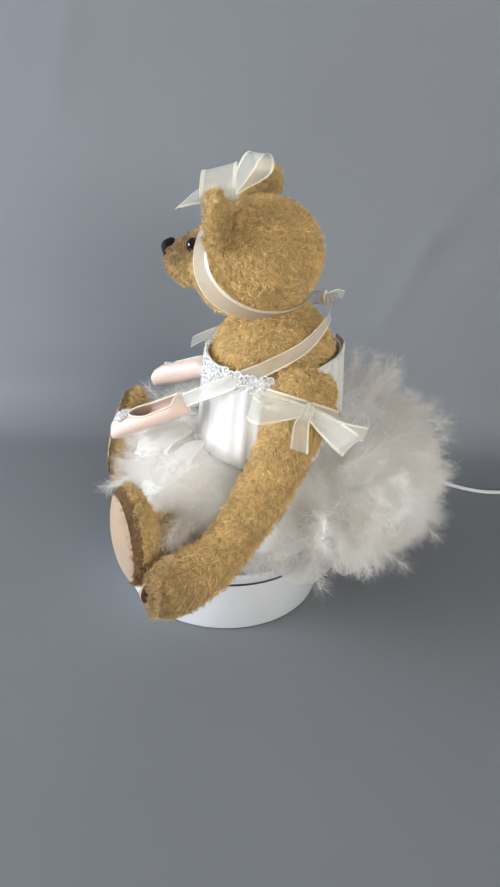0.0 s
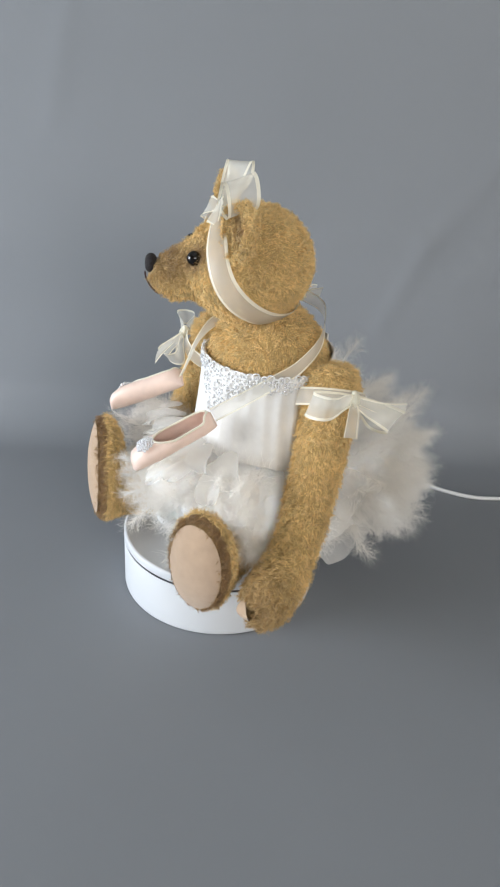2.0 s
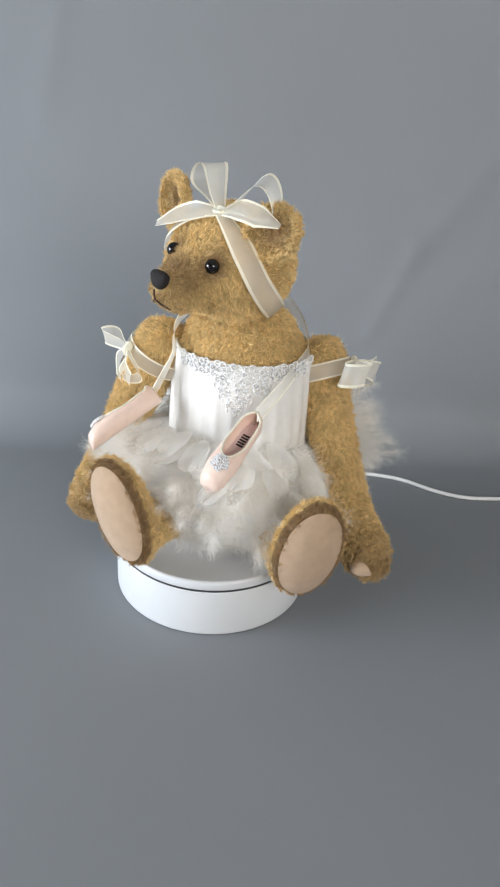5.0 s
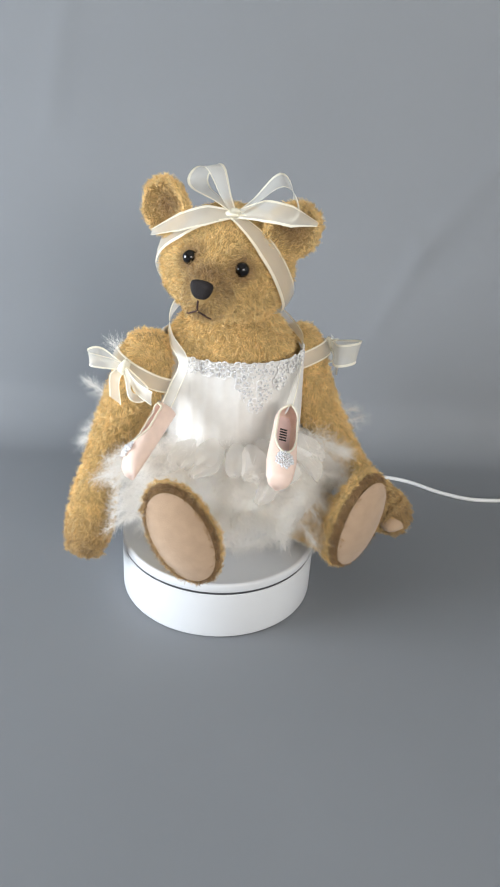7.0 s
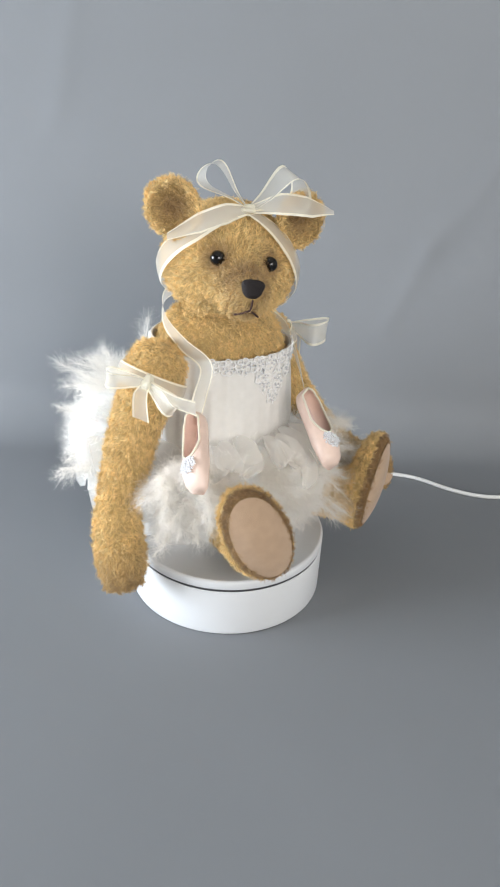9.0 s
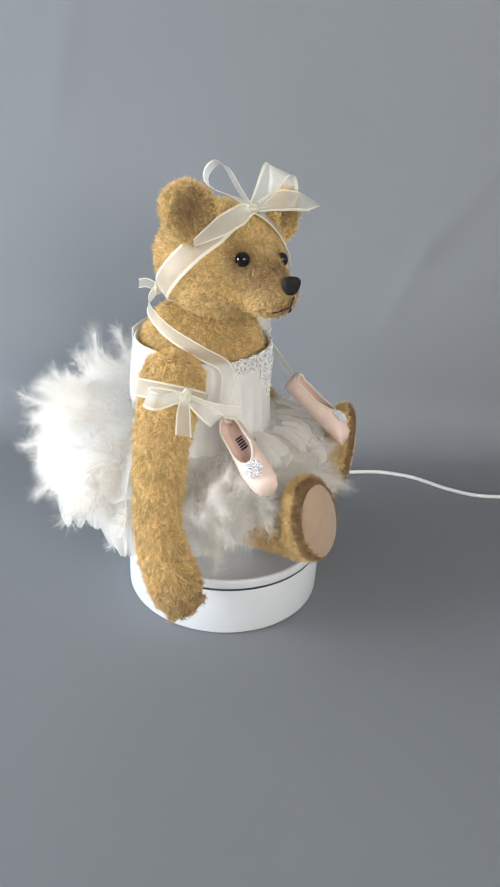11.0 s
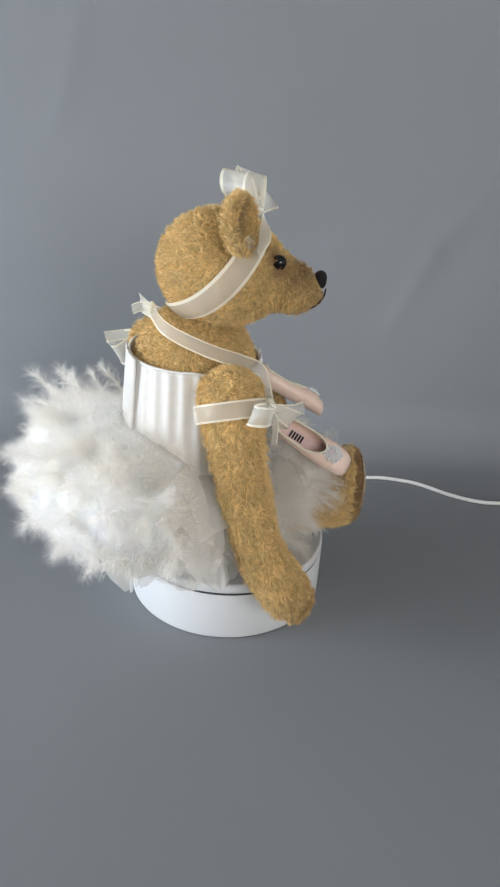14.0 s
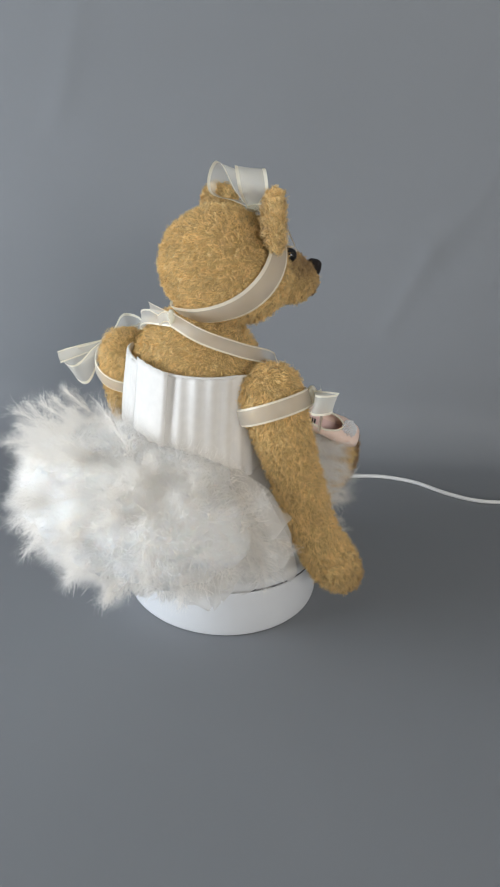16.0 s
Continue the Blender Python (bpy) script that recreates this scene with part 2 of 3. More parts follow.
def ribbon(name, path, across, width, parent, label="", n=40, edge=0.11):
    """Organza ribbon with satin edges: a strip along a path; across gives the direction of its width."""
    p = spline(path, n)
    ac = np.asarray(across, float)
    ac = unit(spline(ac, n) if ac.ndim == 2 else np.tile(ac, (n, 1)))
    w = np.asarray(width, float)
    w = (np.interp(np.linspace(0, 1, n), np.linspace(0, 1, len(w)), w) if w.ndim else np.full(n, w))[:, None]
    f = 1 - 2 * edge
    tang = unit(np.gradient(p, axis=0))
    nor = unit(np.cross(tang, ac)) * 0.0004
    cols = [p - ac * w / 2, p - ac * w / 2 * f + nor, p + nor * 1.5, p + ac * w / 2 * f + nor, p + ac * w / 2]
    v = np.stack(cols, 1).reshape(-1, 3)
    q = grid_faces(n, 5)
    k = np.arange(len(q)) % 4
    me = raw_mesh(name, v, [q[(k == 1) | (k == 2)], q[(k == 0) | (k == 3)]], [M_ORGANZA, M_EDGE], [0, 1])
    return hang(name, me, parent, label)


def bow_loop(name, knot, way, up, length, height, width, parent, twist=0.0):
    """One loop of a bow: it leaves the knot, swells and comes back."""
    knot, d, u = np.asarray(knot, float), unit(way), unit(up)
    u = unit(u - d * (u @ d))
    ac = np.cross(d, u)
    s = np.linspace(0, 1, 13)
    pts = knot + d * (length * np.sin(np.pi * s) ** 0.8)[:, None] + u * (height * np.sin(2 * np.pi * s) * (0.35 + 0.65 * np.sin(np.pi * s)))[:, None]
    acs = np.stack([ac * np.cos(twist * np.sin(np.pi * x)) + u * np.sin(twist * np.sin(np.pi * x)) for x in s])
    wd = width * (0.35 + 0.65 * np.sin(np.pi * s) ** 0.6)
    return ribbon(name, pts, acs, wd, parent, n=36)


def knot_mesh(name, place, r, parent, axis=(0, 0, 1)):
    v, f = ICO2
    a = unit(axis)
    q = v * r * 0.75 + np.outer(v @ a, a) * r * 0.5
    q = q + r * 0.12 * np.sin(v * 9)
    return hang(name, raw_mesh(name, q + np.asarray(place), [f], [M_EDGE]), parent)


# ---- the setting ----
GROUND = -0.0045


def backdrop():
    """A grey paper sheet that lies flat, sweeps up and hangs behind."""
    xs = np.concatenate([np.linspace(-1.3, -0.46, 15), np.linspace(-0.45, 0.45, 181), np.linspace(0.46, 1.3, 15)])
    bend, r = 0.185, 0.06
    prof = [(y, 0.0) for y in np.linspace(-1.1, bend, 70)]
    prof += [(bend + r * math.sin(a), r - r * math.cos(a)) for a in np.linspace(0.12, radians(84), 12)]
    y0, z0 = prof[-1]
    prof += [(y0 + 0.105 * d, z0 + d) for d in np.concatenate([np.linspace(0.005, 0.45, 90), np.linspace(0.48, 1.3, 18)])]
    # creases in the paper: from, to, depth, half width
    folds = [((0.150, 0.12), (0.185, 0.20), 0.0011, 0.010), ((0.185, 0.20), (0.275, 0.32), 0.0010, 0.014), ((0.09, 0.205), (0.175, 0.212), 0.0009, 0.009),
             ((-0.17, 0.30), (-0.15, 0.40), 0.0008, 0.012), ((0.23, 0.17), (0.33, 0.20), 0.0007, 0.012)]
    rows = []
    for y, z in prof:
        for x in xs:
            wave = 0.004 * noise.noise((x * 2.2, y * 2.0, z * 2.6)) + 0.0012 * noise.noise((x * 7, y * 5, z * 8)) + 0.0003 * noise.noise((x * 26, y * 20, z * 24))
            crease = 0.0
            if z > 0.05:
                for (ax, az), (bx, bz), deep, wide in folds:
                    dx, dz = bx - ax, bz - az
                    k = min(1.0, max(0.0, ((x - ax) * dx + (z - az) * dz) / (dx * dx + dz * dz)))
                    dist = math.hypot(x - ax - k * dx, z - az - k * dz)
                    if dist < 4 * wide:
                        crease += deep * math.exp(-(dist / wide) ** 2)
            flat = min(1.0, max(0.0, (y - 0.1) / 0.12)) if z < 0.2 else 1.0
            rows.append((x, y - (wave + crease) * flat * (1 if z > 0.03 else 0), z + (wave * 0.5 * flat if z < 0.03 else 0) + GROUND))
    me = raw_mesh("backdrop", rows, [grid_faces(len(prof), len(xs))], [M_BACKDROP])
    ob = new("backdrop", me)
    md = ob.modifiers.new("thickness", "SOLIDIFY")
    md.thickness, md.offset = 0.0006, -1
    tagged(ob, "seamless grey paper backdrop with faint creases", "backdrop", kind="structure")


def slab(name, lo, hi, mat, kind="structure", label="", category=""):
    bm = bmesh.new()
    bmesh.ops.create_cube(bm, size=1)
    for v in bm.verts:
        v.co = Vector([(a + b) / 2 + c * (b - a) for a, b, c in zip(lo, hi, v.co)])
    ob = part(name, bm, mat, None, smooth=False)
    return tagged(ob, label, category, kind=kind)


def room():
    """Plain walls that close the place; the window is in the west wall."""
    slab("floor", (-1.5, -1.9, -0.05), (1.5, 1.7, -0.007), M_WALL)
    slab("ceiling", (-1.5, -1.9, 1.8), (1.5, 1.7, 1.9), M_WALL)
    slab("wall_north", (-1.5, 1.6, -0.007), (1.5, 1.7, 1.8), M_WALL)
    # the opening in the south wall is made up too, for the fill lamp
    slab("wall_south_low", (-1.5, -1.9, -0.006), (1.5, -1.8, 0.45), M_WALL)
    slab("wall_south_high", (-1.5, -1.9, 1.15), (1.5, -1.8, 1.8), M_WALL)
    slab("wall_south_west", (-1.5, -1.9, 0.45), (0.18, -1.8, 1.15), M_WALL)
    slab("wall_south_east", (1.32, -1.9, 0.45), (1.5, -1.8, 1.15), M_WALL)
    slab("wall_east", (1.4, -1.8, -0.007), (1.5, 1.6, 1.8), M_WALL)
    slab("wall_west_low", (-1.5, -1.8, -0.007), (-1.4, 1.6, 0.06), M_WALL)
    slab("wall_west_high", (-1.5, -1.8, 0.66), (-1.4, 1.6, 1.8), M_WALL)
    slab("wall_west_front", (-1.5, -1.8, 0.06), (-1.4, -0.75, 0.66), M_WALL)
    slab("wall_west_back", (-1.5, 0.09, 0.06), (-1.4, 1.6, 0.66), M_WALL)


def lathe(profile, sides=96):
    pr = np.asarray(profile, float)
    a = np.linspace(0, 2 * np.pi, sides, endpoint=False)
    v = np.stack([pr[:, 0, None] * np.cos(a), pr[:, 0, None] * np.sin(a), np.repeat(pr[:, 1, None], sides, 1)], -1).reshape(-1, 3)
    return v, grid_faces(len(pr), sides, True)


def turntable():
    t = thing("display_turntable", "round white plastic motorised display turntable on grey paper", "turntable")
    v, q = lathe([(0.0, GROUND + 0.0004), (0.0688, GROUND + 0.0004), (0.0698, GROUND + 0.001), (0.07, GROUND + 0.002), (0.07, 0.0309), (0.0698, 0.0314), (0.0693, 0.0316), (0.0, 0.0316)])
    hang("base", raw_mesh("base", v, [q], [M_PLASTIC]), t)
    # the gap's shade, put in as a near-black ring almost flush with the side
    v, q = lathe([(0.0, 0.0315), (0.0692, 0.0315), (0.0692, 0.0338), (0.0, 0.0338)])
    hang("gap_shade_ring", raw_mesh("gap_shade_ring", v, [q], [M_GAP_SHADE]), t, "dark ring painted as the shade in the gap under the turning plate")
    v, q = lathe([(0.0, 0.0335), (0.0692, 0.0335), (0.0698, 0.0337), (0.07, 0.0342), (0.07, 0.0385), (0.0697, 0.0393), (0.0689, 0.0398), (0.0677, 0.0399), (0.0671, 0.0394), (0.0, 0.0394)])
    plate = hang("turning_plate", raw_mesh("turning_plate", v, [q], [M_PLASTIC]), t)
    return t, plate


def cable():
    t = thing("power_cable", "thin white power cable lying on the grey paper", "cable")
    pts = [(0.025, 0.063, 0.010), (0.04, 0.085, 0.006), (0.07, 0.125, 0.003), (0.105, 0.154, 0.0022), (0.14, 0.162, 0.0022), (0.165, 0.159, 0.0022), (0.183, 0.152, 0.0022),
           (0.206, 0.136, 0.0022), (0.23, 0.126, 0.0022), (0.255, 0.125, 0.0022), (0.31, 0.131, 0.0022), (0.42, 0.150, 0.0022), (0.60, 0.16, 0.0022)]
    v, q, c = tube(spline(pts, 140), np.full(140, 0.0018), 12)
    t.location.z = GROUND
    hang("sheath", raw_mesh("sheath", v, [q, c], [M_CABLE]), t)
    v, q, c = tube([(0.020, 0.058, 0.0105), (0.0235, 0.0615, 0.0102), (0.029, 0.069, 0.0092)], [0.0036, 0.0036, 0.0024], 16)
    hang("plug", raw_mesh("plug", v, [q, c], [M_CABLE]), t)


# ---- the bear ----
HEAD_AT = np.array([-0.002, 0.016, 0.234])
HEAD_TURN = np.array(Euler((radians(2), radians(7), radians(-7))).to_matrix())


def head_place(x, y, z):
    """From the head's own axes (x to its left, -y ahead, in mm) to the bear's."""
    return HEAD_AT + HEAD_TURN @ np.array([x, y, z]) / 1000


def head_field(p):
    q = (p - HEAD_AT) @ HEAD_TURN * 1000
    d = ellipsoid(q, (0, -2, -2.5), (41, 37, 34.5))
    d = smin(d, capsule(q, (0, -22, -6), (0, -57, -9.5), 25.5, 11.6), 12)
    d = smin(d, capsule(q, (-4, -50.5, -15.5), (4, -50.5, -15.5), 10.2, 10.2), 7)
    d = smin(d, ellipsoid(q, (-17.5, -14, -10.5), (20, 20, 20)), 14)
    d = smin(d, ellipsoid(q, (17.5, -14, -10.5), (20, 20, 20)), 14)
    return d / 1000


BODY = np.array([0.0, 0.027, 0.12])
L_ARM = [(0.036, 0.054, 0.178), (0.045, 0.055, 0.160), (0.060, 0.048, 0.130), (0.076, 0.038, 0.103), (0.099, 0.021, 0.076), (0.121, 0.001, 0.066), (0.129, -0.008, 0.066)]
R_ARM = [(-0.043, 0.006, 0.181), (-0.054, 0.003, 0.161), (-0.068, -0.003, 0.130), (-0.077, -0.010, 0.103), (-0.085, -0.019, 0.076), (-0.087, -0.037, 0.048), (-0.088, -0.049, 0.037)]
ARM_R = [0.006, 0.0185, 0.0200, 0.0185, 0.0170, 0.016, 0.0158, 0.015, 0.0145, 0.0155, 0.0165, 0.016, 0.012, 0.005]


def torso_field(p):
    d = ellipsoid(p, (0, 0.027, 0.105), (0.047, 0.045, 0.068))
    d = smin(d, ellipsoid(p, (-0.001, 0.027, 0.160), (0.0457, 0.0408, 0.048)), 0.02)
    return d


def eye(parent, x):
    c = head_place(x, -39.8, 5)
    v, f = ICO3
    hang("eye", raw_mesh("eye", c + v * 0.0044, [f], [M_EYE]), parent, "glossy black glass eye")


def ear(parent, x, seed):
    """A cupped disc of mohair, darker in the hollow."""
    c = np.array((0.0362, -0.0055, 0.2565) if x > 0 else (-0.0415, 0.0020, 0.2635))
    out = unit(HEAD_TURN @ np.array([0.80 * np.sign(x), 0.10, 0.62]))
    front = unit(HEAD_TURN @ np.array([0.32 * np.sign(x), -0.94, 0.08]))
    side = np.cross(out, front)
    turn = np.stack([side, front, out], 1)

    v, f = ICO4
    o = c - front * 0.003
    v = o + v * reach(lambda p: ellipsoid(p, c, (0.0165, 0.0085, 0.018), turn), o, v, 0.06)[:, None]
    q = (v - c) @ turn
    dip = np.clip(1 - (q[:, 0] / 0.0135) ** 2 - (q[:, 2] / 0.0145) ** 2, 0, 1) * (q[:, 1] > 0)
    v = v - front * (0.0105 * dip ** 0.6)[:, None]
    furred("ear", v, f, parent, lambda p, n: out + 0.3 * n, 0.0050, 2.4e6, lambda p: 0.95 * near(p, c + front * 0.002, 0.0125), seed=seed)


def teddy_bear():
    b = thing("teddy_bear", "golden mohair teddy bear seated on a white turntable", "teddy bear")
    v, f = solid(torso_field, BODY, ICO5)
    furred("torso", v, f, b, lambda p, n: np.tile([0, 0, -1.0], (len(p), 1)), 0.0055, 1.7e6, lambda p: 0 * p[:, 0], seed=1,
           skip=lambda p: p[:, 2] < 0.166)
    # head
    v, f = solid(head_field, HEAD_AT, ICO5)
    nose = head_place(0, -66, -4)

    def comb(p, n):
        q = p - nose
        return unit(q) + np.array([0, 0, -0.35])

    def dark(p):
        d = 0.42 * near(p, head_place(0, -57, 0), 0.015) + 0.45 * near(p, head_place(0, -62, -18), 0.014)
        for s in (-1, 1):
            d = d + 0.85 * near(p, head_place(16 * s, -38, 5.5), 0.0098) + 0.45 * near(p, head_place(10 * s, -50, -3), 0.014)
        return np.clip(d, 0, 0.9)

    def short(p):
        k = np.linalg.norm(p - nose, axis=1)
        return k < 0.007

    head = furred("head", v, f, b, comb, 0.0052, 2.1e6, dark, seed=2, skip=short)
    ear(head, 43, 3)
    ear(head, -43, 4)
    eye(head, 16)
    eye(head, -16)
    # stitched nose: a rounded wedge, broad above
    v, f = ICO3
    u = np.sign(v) * np.abs(v) ** 0.72
    w = np.stack([u[:, 0] * (6.3 + 1.7 * u[:, 2]), v[:, 1] * 3.8, u[:, 2] * 5.4], 1)
    w[:, 1] += 0.18 * np.sin(w[:, 0] * 4.5)
    hang("nose", raw_mesh("nose", np.array([head_place(*q) for q in w + np.array([0, -65.5, -3.8])]), [f], [M_NOSE]), head, "black stitched nose")

    def stitched(pts):
        out = []
        for x, z in pts:
            way = unit(HEAD_TURN @ np.array([x * 0.9, -70, z]))
            o = head_place(0, 0, 0)
            out.append(o + way * (reach(head_field, o, way[None], 0.1)[0] + 0.0010))
        return spline(out, 24)

    for pts in ([(0, -9), (0, -13), (0, -16.5)], [(0, -16), (3.5, -18.2), (6.5, -21), (9, -23)], [(0, -16), (-3.5, -18.2), (-6.5, -21), (-9, -23)]):
        v, q, c = tube(stitched(pts), np.full(24, 0.00055), 8)
        hang("mouth_stitch", raw_mesh("mouth_stitch", v, [q, c], [M_MOUTH]), head, "dark stitched mouth line")
    # arms
    for pts, seed in ((L_ARM, 5), (R_ARM, 6)):
        path = spline(pts, 40)
        rad = np.interp(np.linspace(0, 1, 40), np.linspace(0, 1, len(ARM_R)), ARM_R)
        rad[:4] = [0.005, 0.0122, 0.0162, 0.0185]
        rad[-3:] = [0.0138, 0.0105, 0.004]
        v, q, c = tube(path, rad, 28)
        paw = path[-2]
        tang = unit(np.gradient(path, axis=0))

        def comb(p, n, path=path, tang=tang):
            i = np.argmin(((p[:, None] - path[None]) ** 2).sum(2), 1)
            return tang[i] + np.array([0, 0, -0.3])

        face = unit((-0.25, -0.92, -0.28))
        pc = path[-6] + face * 0.0136
        along = unit(tang[-6] - face * (tang[-6] @ face))
        over = np.cross(face, along)

        def onpad(p, pc=pc, face=face, along=along, over=over):
            q = p - pc
            return ((q @ along) / 0.0080) ** 2 + ((q @ over) / 0.0054) ** 2 < np.where(q @ face > -0.008, 1, -1)

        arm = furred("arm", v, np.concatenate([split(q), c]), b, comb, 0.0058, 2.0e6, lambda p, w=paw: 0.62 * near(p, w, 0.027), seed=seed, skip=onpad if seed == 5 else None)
        if seed == 5:
            a = np.linspace(0, 2 * np.pi, 32, endpoint=False)
            pv = np.concatenate([pc + face * (0.0012 - 0.0068 * r ** 2) + r * (0.0090 * np.cos(a)[:, None] * along + 0.0062 * np.sin(a)[:, None] * over) for r in np.linspace(0, 1, 7)])
            hang("paw_pad", raw_mesh("paw_pad", pv, [grid_faces(7, 32, True)], [M_PAD]), arm, "beige felt paw pad")
    # legs with felt soles
    for hip, ankle, sole, top, normal, pw, ph, seed in (
            ((-0.012, 0.000, 0.066), (-0.010, -0.066, 0.070), (-0.0125, -0.0905, 0.0868), (-0.029, 0.004, 0.056), (0.05, -1.0, 0.08), 0.0172, 0.0328, 7),
            ((0.030, 0.016, 0.066), (0.077, -0.020, 0.064), (0.1008, -0.0385, 0.0768), (0.008, 0.006, 0.062), (0.67, -0.72, -0.10), 0.0185, 0.0335, 8)):
        nrm, up = unit(normal), unit(top)
        up = unit(up - nrm * (nrm @ up))
        side = np.cross(nrm, up)
        turn = np.stack([side, nrm, up], 1)
        s = np.asarray(sole)
        fc = s - nrm * 0.010

        def field(p, fc=fc, turn=turn, hip=hip, ankle=ankle, pw=pw, ph=ph):
            foot = ellipsoid(p, fc, (pw + 0.0038, 0.0135, ph + 0.0042), turn)
            return smin(foot, capsule(p, hip, np.asarray(ankle), 0.023, 0.018), 0.012)

        o = (fc + 2 * np.asarray(ankle)) / 3
        v, f = solid(field, o, ICO5)
        # the sole is pressed flat
        h = (v - s) @ nrm
        v = v - nrm * np.maximum(h + 0.001, 0)[:, None]

        def onpad(p, s=s, nrm=nrm, side=side, up=up, pw=pw, ph=ph):
            q = p - s
            return (((q @ side) / (pw - 0.0012)) ** 2 + ((q @ up) / (ph - 0.0012)) ** 2 < 1) & (q @ nrm > -0.006)

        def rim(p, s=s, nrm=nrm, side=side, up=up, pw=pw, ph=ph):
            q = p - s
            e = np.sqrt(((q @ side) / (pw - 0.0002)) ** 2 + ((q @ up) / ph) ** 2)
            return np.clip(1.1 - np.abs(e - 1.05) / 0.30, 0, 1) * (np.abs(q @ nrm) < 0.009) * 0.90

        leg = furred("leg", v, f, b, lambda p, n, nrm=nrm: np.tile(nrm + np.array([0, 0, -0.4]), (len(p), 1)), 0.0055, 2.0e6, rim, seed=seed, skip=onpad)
        # sole: a felt oval with a soft dome
        a = np.linspace(0, 2 * np.pi, 48, endpoint=False)
        rr = np.linspace(0, 1, 10)
        pv = np.concatenate([s + nrm * (0.0052 * (1 - r ** 2.4) - 0.0028) + r * (pw * np.cos(a)[:, None] * side + (ph + 0.001 * np.cos(2 * a))[:, None] * np.sin(a)[:, None] * up) for r in rr])
        hang("foot_pad", raw_mesh("foot_pad", pv, [grid_faces(10, 48, True)], [M_PAD]), leg, "beige felt foot pad")
    return b


# ---- the dress ----
def bodice_ring(ang, z):
    """The bodice's surface round the chest."""
    t = np.clip((0.176 - z) / 0.075, 0, 1)
    rx, ry = 0.0475 + 0.004 * t, 0.0415 + 0.006 * t
    return np.stack([rx * np.cos(ang), 0.027 + ry * np.sin(ang), z], -1)


FRONT = radians(-55)


def bodice_top(ang):
    """Height of the upper edge: it dips a little at the front and rises to points at the back."""
    d = np.angle(np.exp(1j * (ang - FRONT)))
    back = np.clip((np.abs(d) - 1.25) / 0.9, 0, 1)
    return 0.1715 + 0.001 * np.cos(d) + 0.0068 * back


def ballet_dress():
    d = thing("ballet_dress", "white satin and tulle ballet dress with feather skirt", "dress")
    n, m = 240, 26
    ang = np.linspace(0, 2 * np.pi, n, endpoint=False)
    rows = []
    dd = np.angle(np.exp(1j * (ang - FRONT)))
    pleat = 0.0013 * (np.abs(np.sin(ang * 15)) ** 3 - 0.3) * np.clip(np.abs(dd) * 0.8, 0.45, 1)
    for k in range(m):
        s = k / (m - 1)
        z = bodice_top(ang) * (1 - s) + 0.088 * s
        p = bodice_ring(ang, z)
        c = np.array([0, 0.027, 0])
        w = unit((p - c) * [1, 1, 0])
        rows.append(p + w * (pleat + 0.0006 * np.sin(ang * 5 + s * 6))[:, None])
    outer = np.concatenate(rows)
    q = grid_faces(m, n, True)
    me = raw_mesh("bodice", outer, [q], [M_SATIN])
    ob = hang("bodice", me, d, "pleated white satin bodice")
    md = ob.modifiers.new("cloth", "SOLIDIFY")
    md.thickness, md.offset = 0.0009, -1
    # a folded hem along the upper edge
    top = bodice_ring(ang, bodice_top(ang))
    top = np.vstack([top, top[:1]])
    w = unit((top - [0, 0.027, 0]) * [1, 1, 0])
    v, q, c = tube(top + w * 0.0004, np.full(len(top), 0.0009), 8)
    hang("hem", raw_mesh("hem", v, [q, c], [M_SATIN]), d)
    # back closing: a standing flap with a dark slit beside it
    turns = np.linspace(radians(97), radians(129), 9)
    zz = np.linspace(1, 0, 14)
    fl = []
    for k in zz:
        z = 0.098 + (0.1815 - 0.0022 * np.linspace(0, 1, 9) - 0.098) * k
        p = bodice_ring(turns, z)
        w1 = unit((p - [0, 0.027, 0]) * [1, 1, 0])
        lift = np.interp(turns, [turns[0], turns[-1]], [0.0010, 0.0028]) + 0.0007 * np.abs(np.sin(np.linspace(0, 4 * np.pi, 9)))
        fl.append(p + w1 * lift[:, None])
    fl = np.concatenate(fl)
    ob = hang("back_flap", raw_mesh("back_flap", fl, [grid_faces(14, 9)], [M_SATIN]), d, "loose pleated closing flap")
    md = ob.modifiers.new("cloth", "SOLIDIFY")
    md.thickness = 0.0008
    # lace motifs along the front edge and down the middle
    spots = [(FRONT + x, 0.1685) for x in np.linspace(-1.05, 1.12, 11)]
    spots += [(FRONT - 0.33, 0.1600), (FRONT - 0.27, 0.1530), (FRONT - 0.05, 0.1590), (FRONT - 0.04, 0.1520), (FRONT - 0.16, 0.1450), (FRONT + 0.20, 0.1600)]
    shared = lace_mesh()
    rng = random.Random(4)
    for a, z in spots:
        p = bodice_ring(np.array(a), np.array(z))
        w = unit((p - [0, 0.027, z]) * [1, 1, 0])
        side = np.cross([0, 0, 1], w)
        ob = hang("lace_motif", shared, d)
        tw = rng.uniform(0, 6)
        m4 = Matrix(((side[0], 0, w[0], p[0] + w[0] * 0.0012), (side[1], 0, w[1], p[1] + w[1] * 0.0012), (0, 1, 0, z), (0, 0, 0, 1)))
        ob.matrix_basis = m4 @ Matrix.Rotation(tw, 4, "Z") @ Matrix.Scale(rng.uniform(1.1, 1.3), 4)
    tutu(d)
    return d


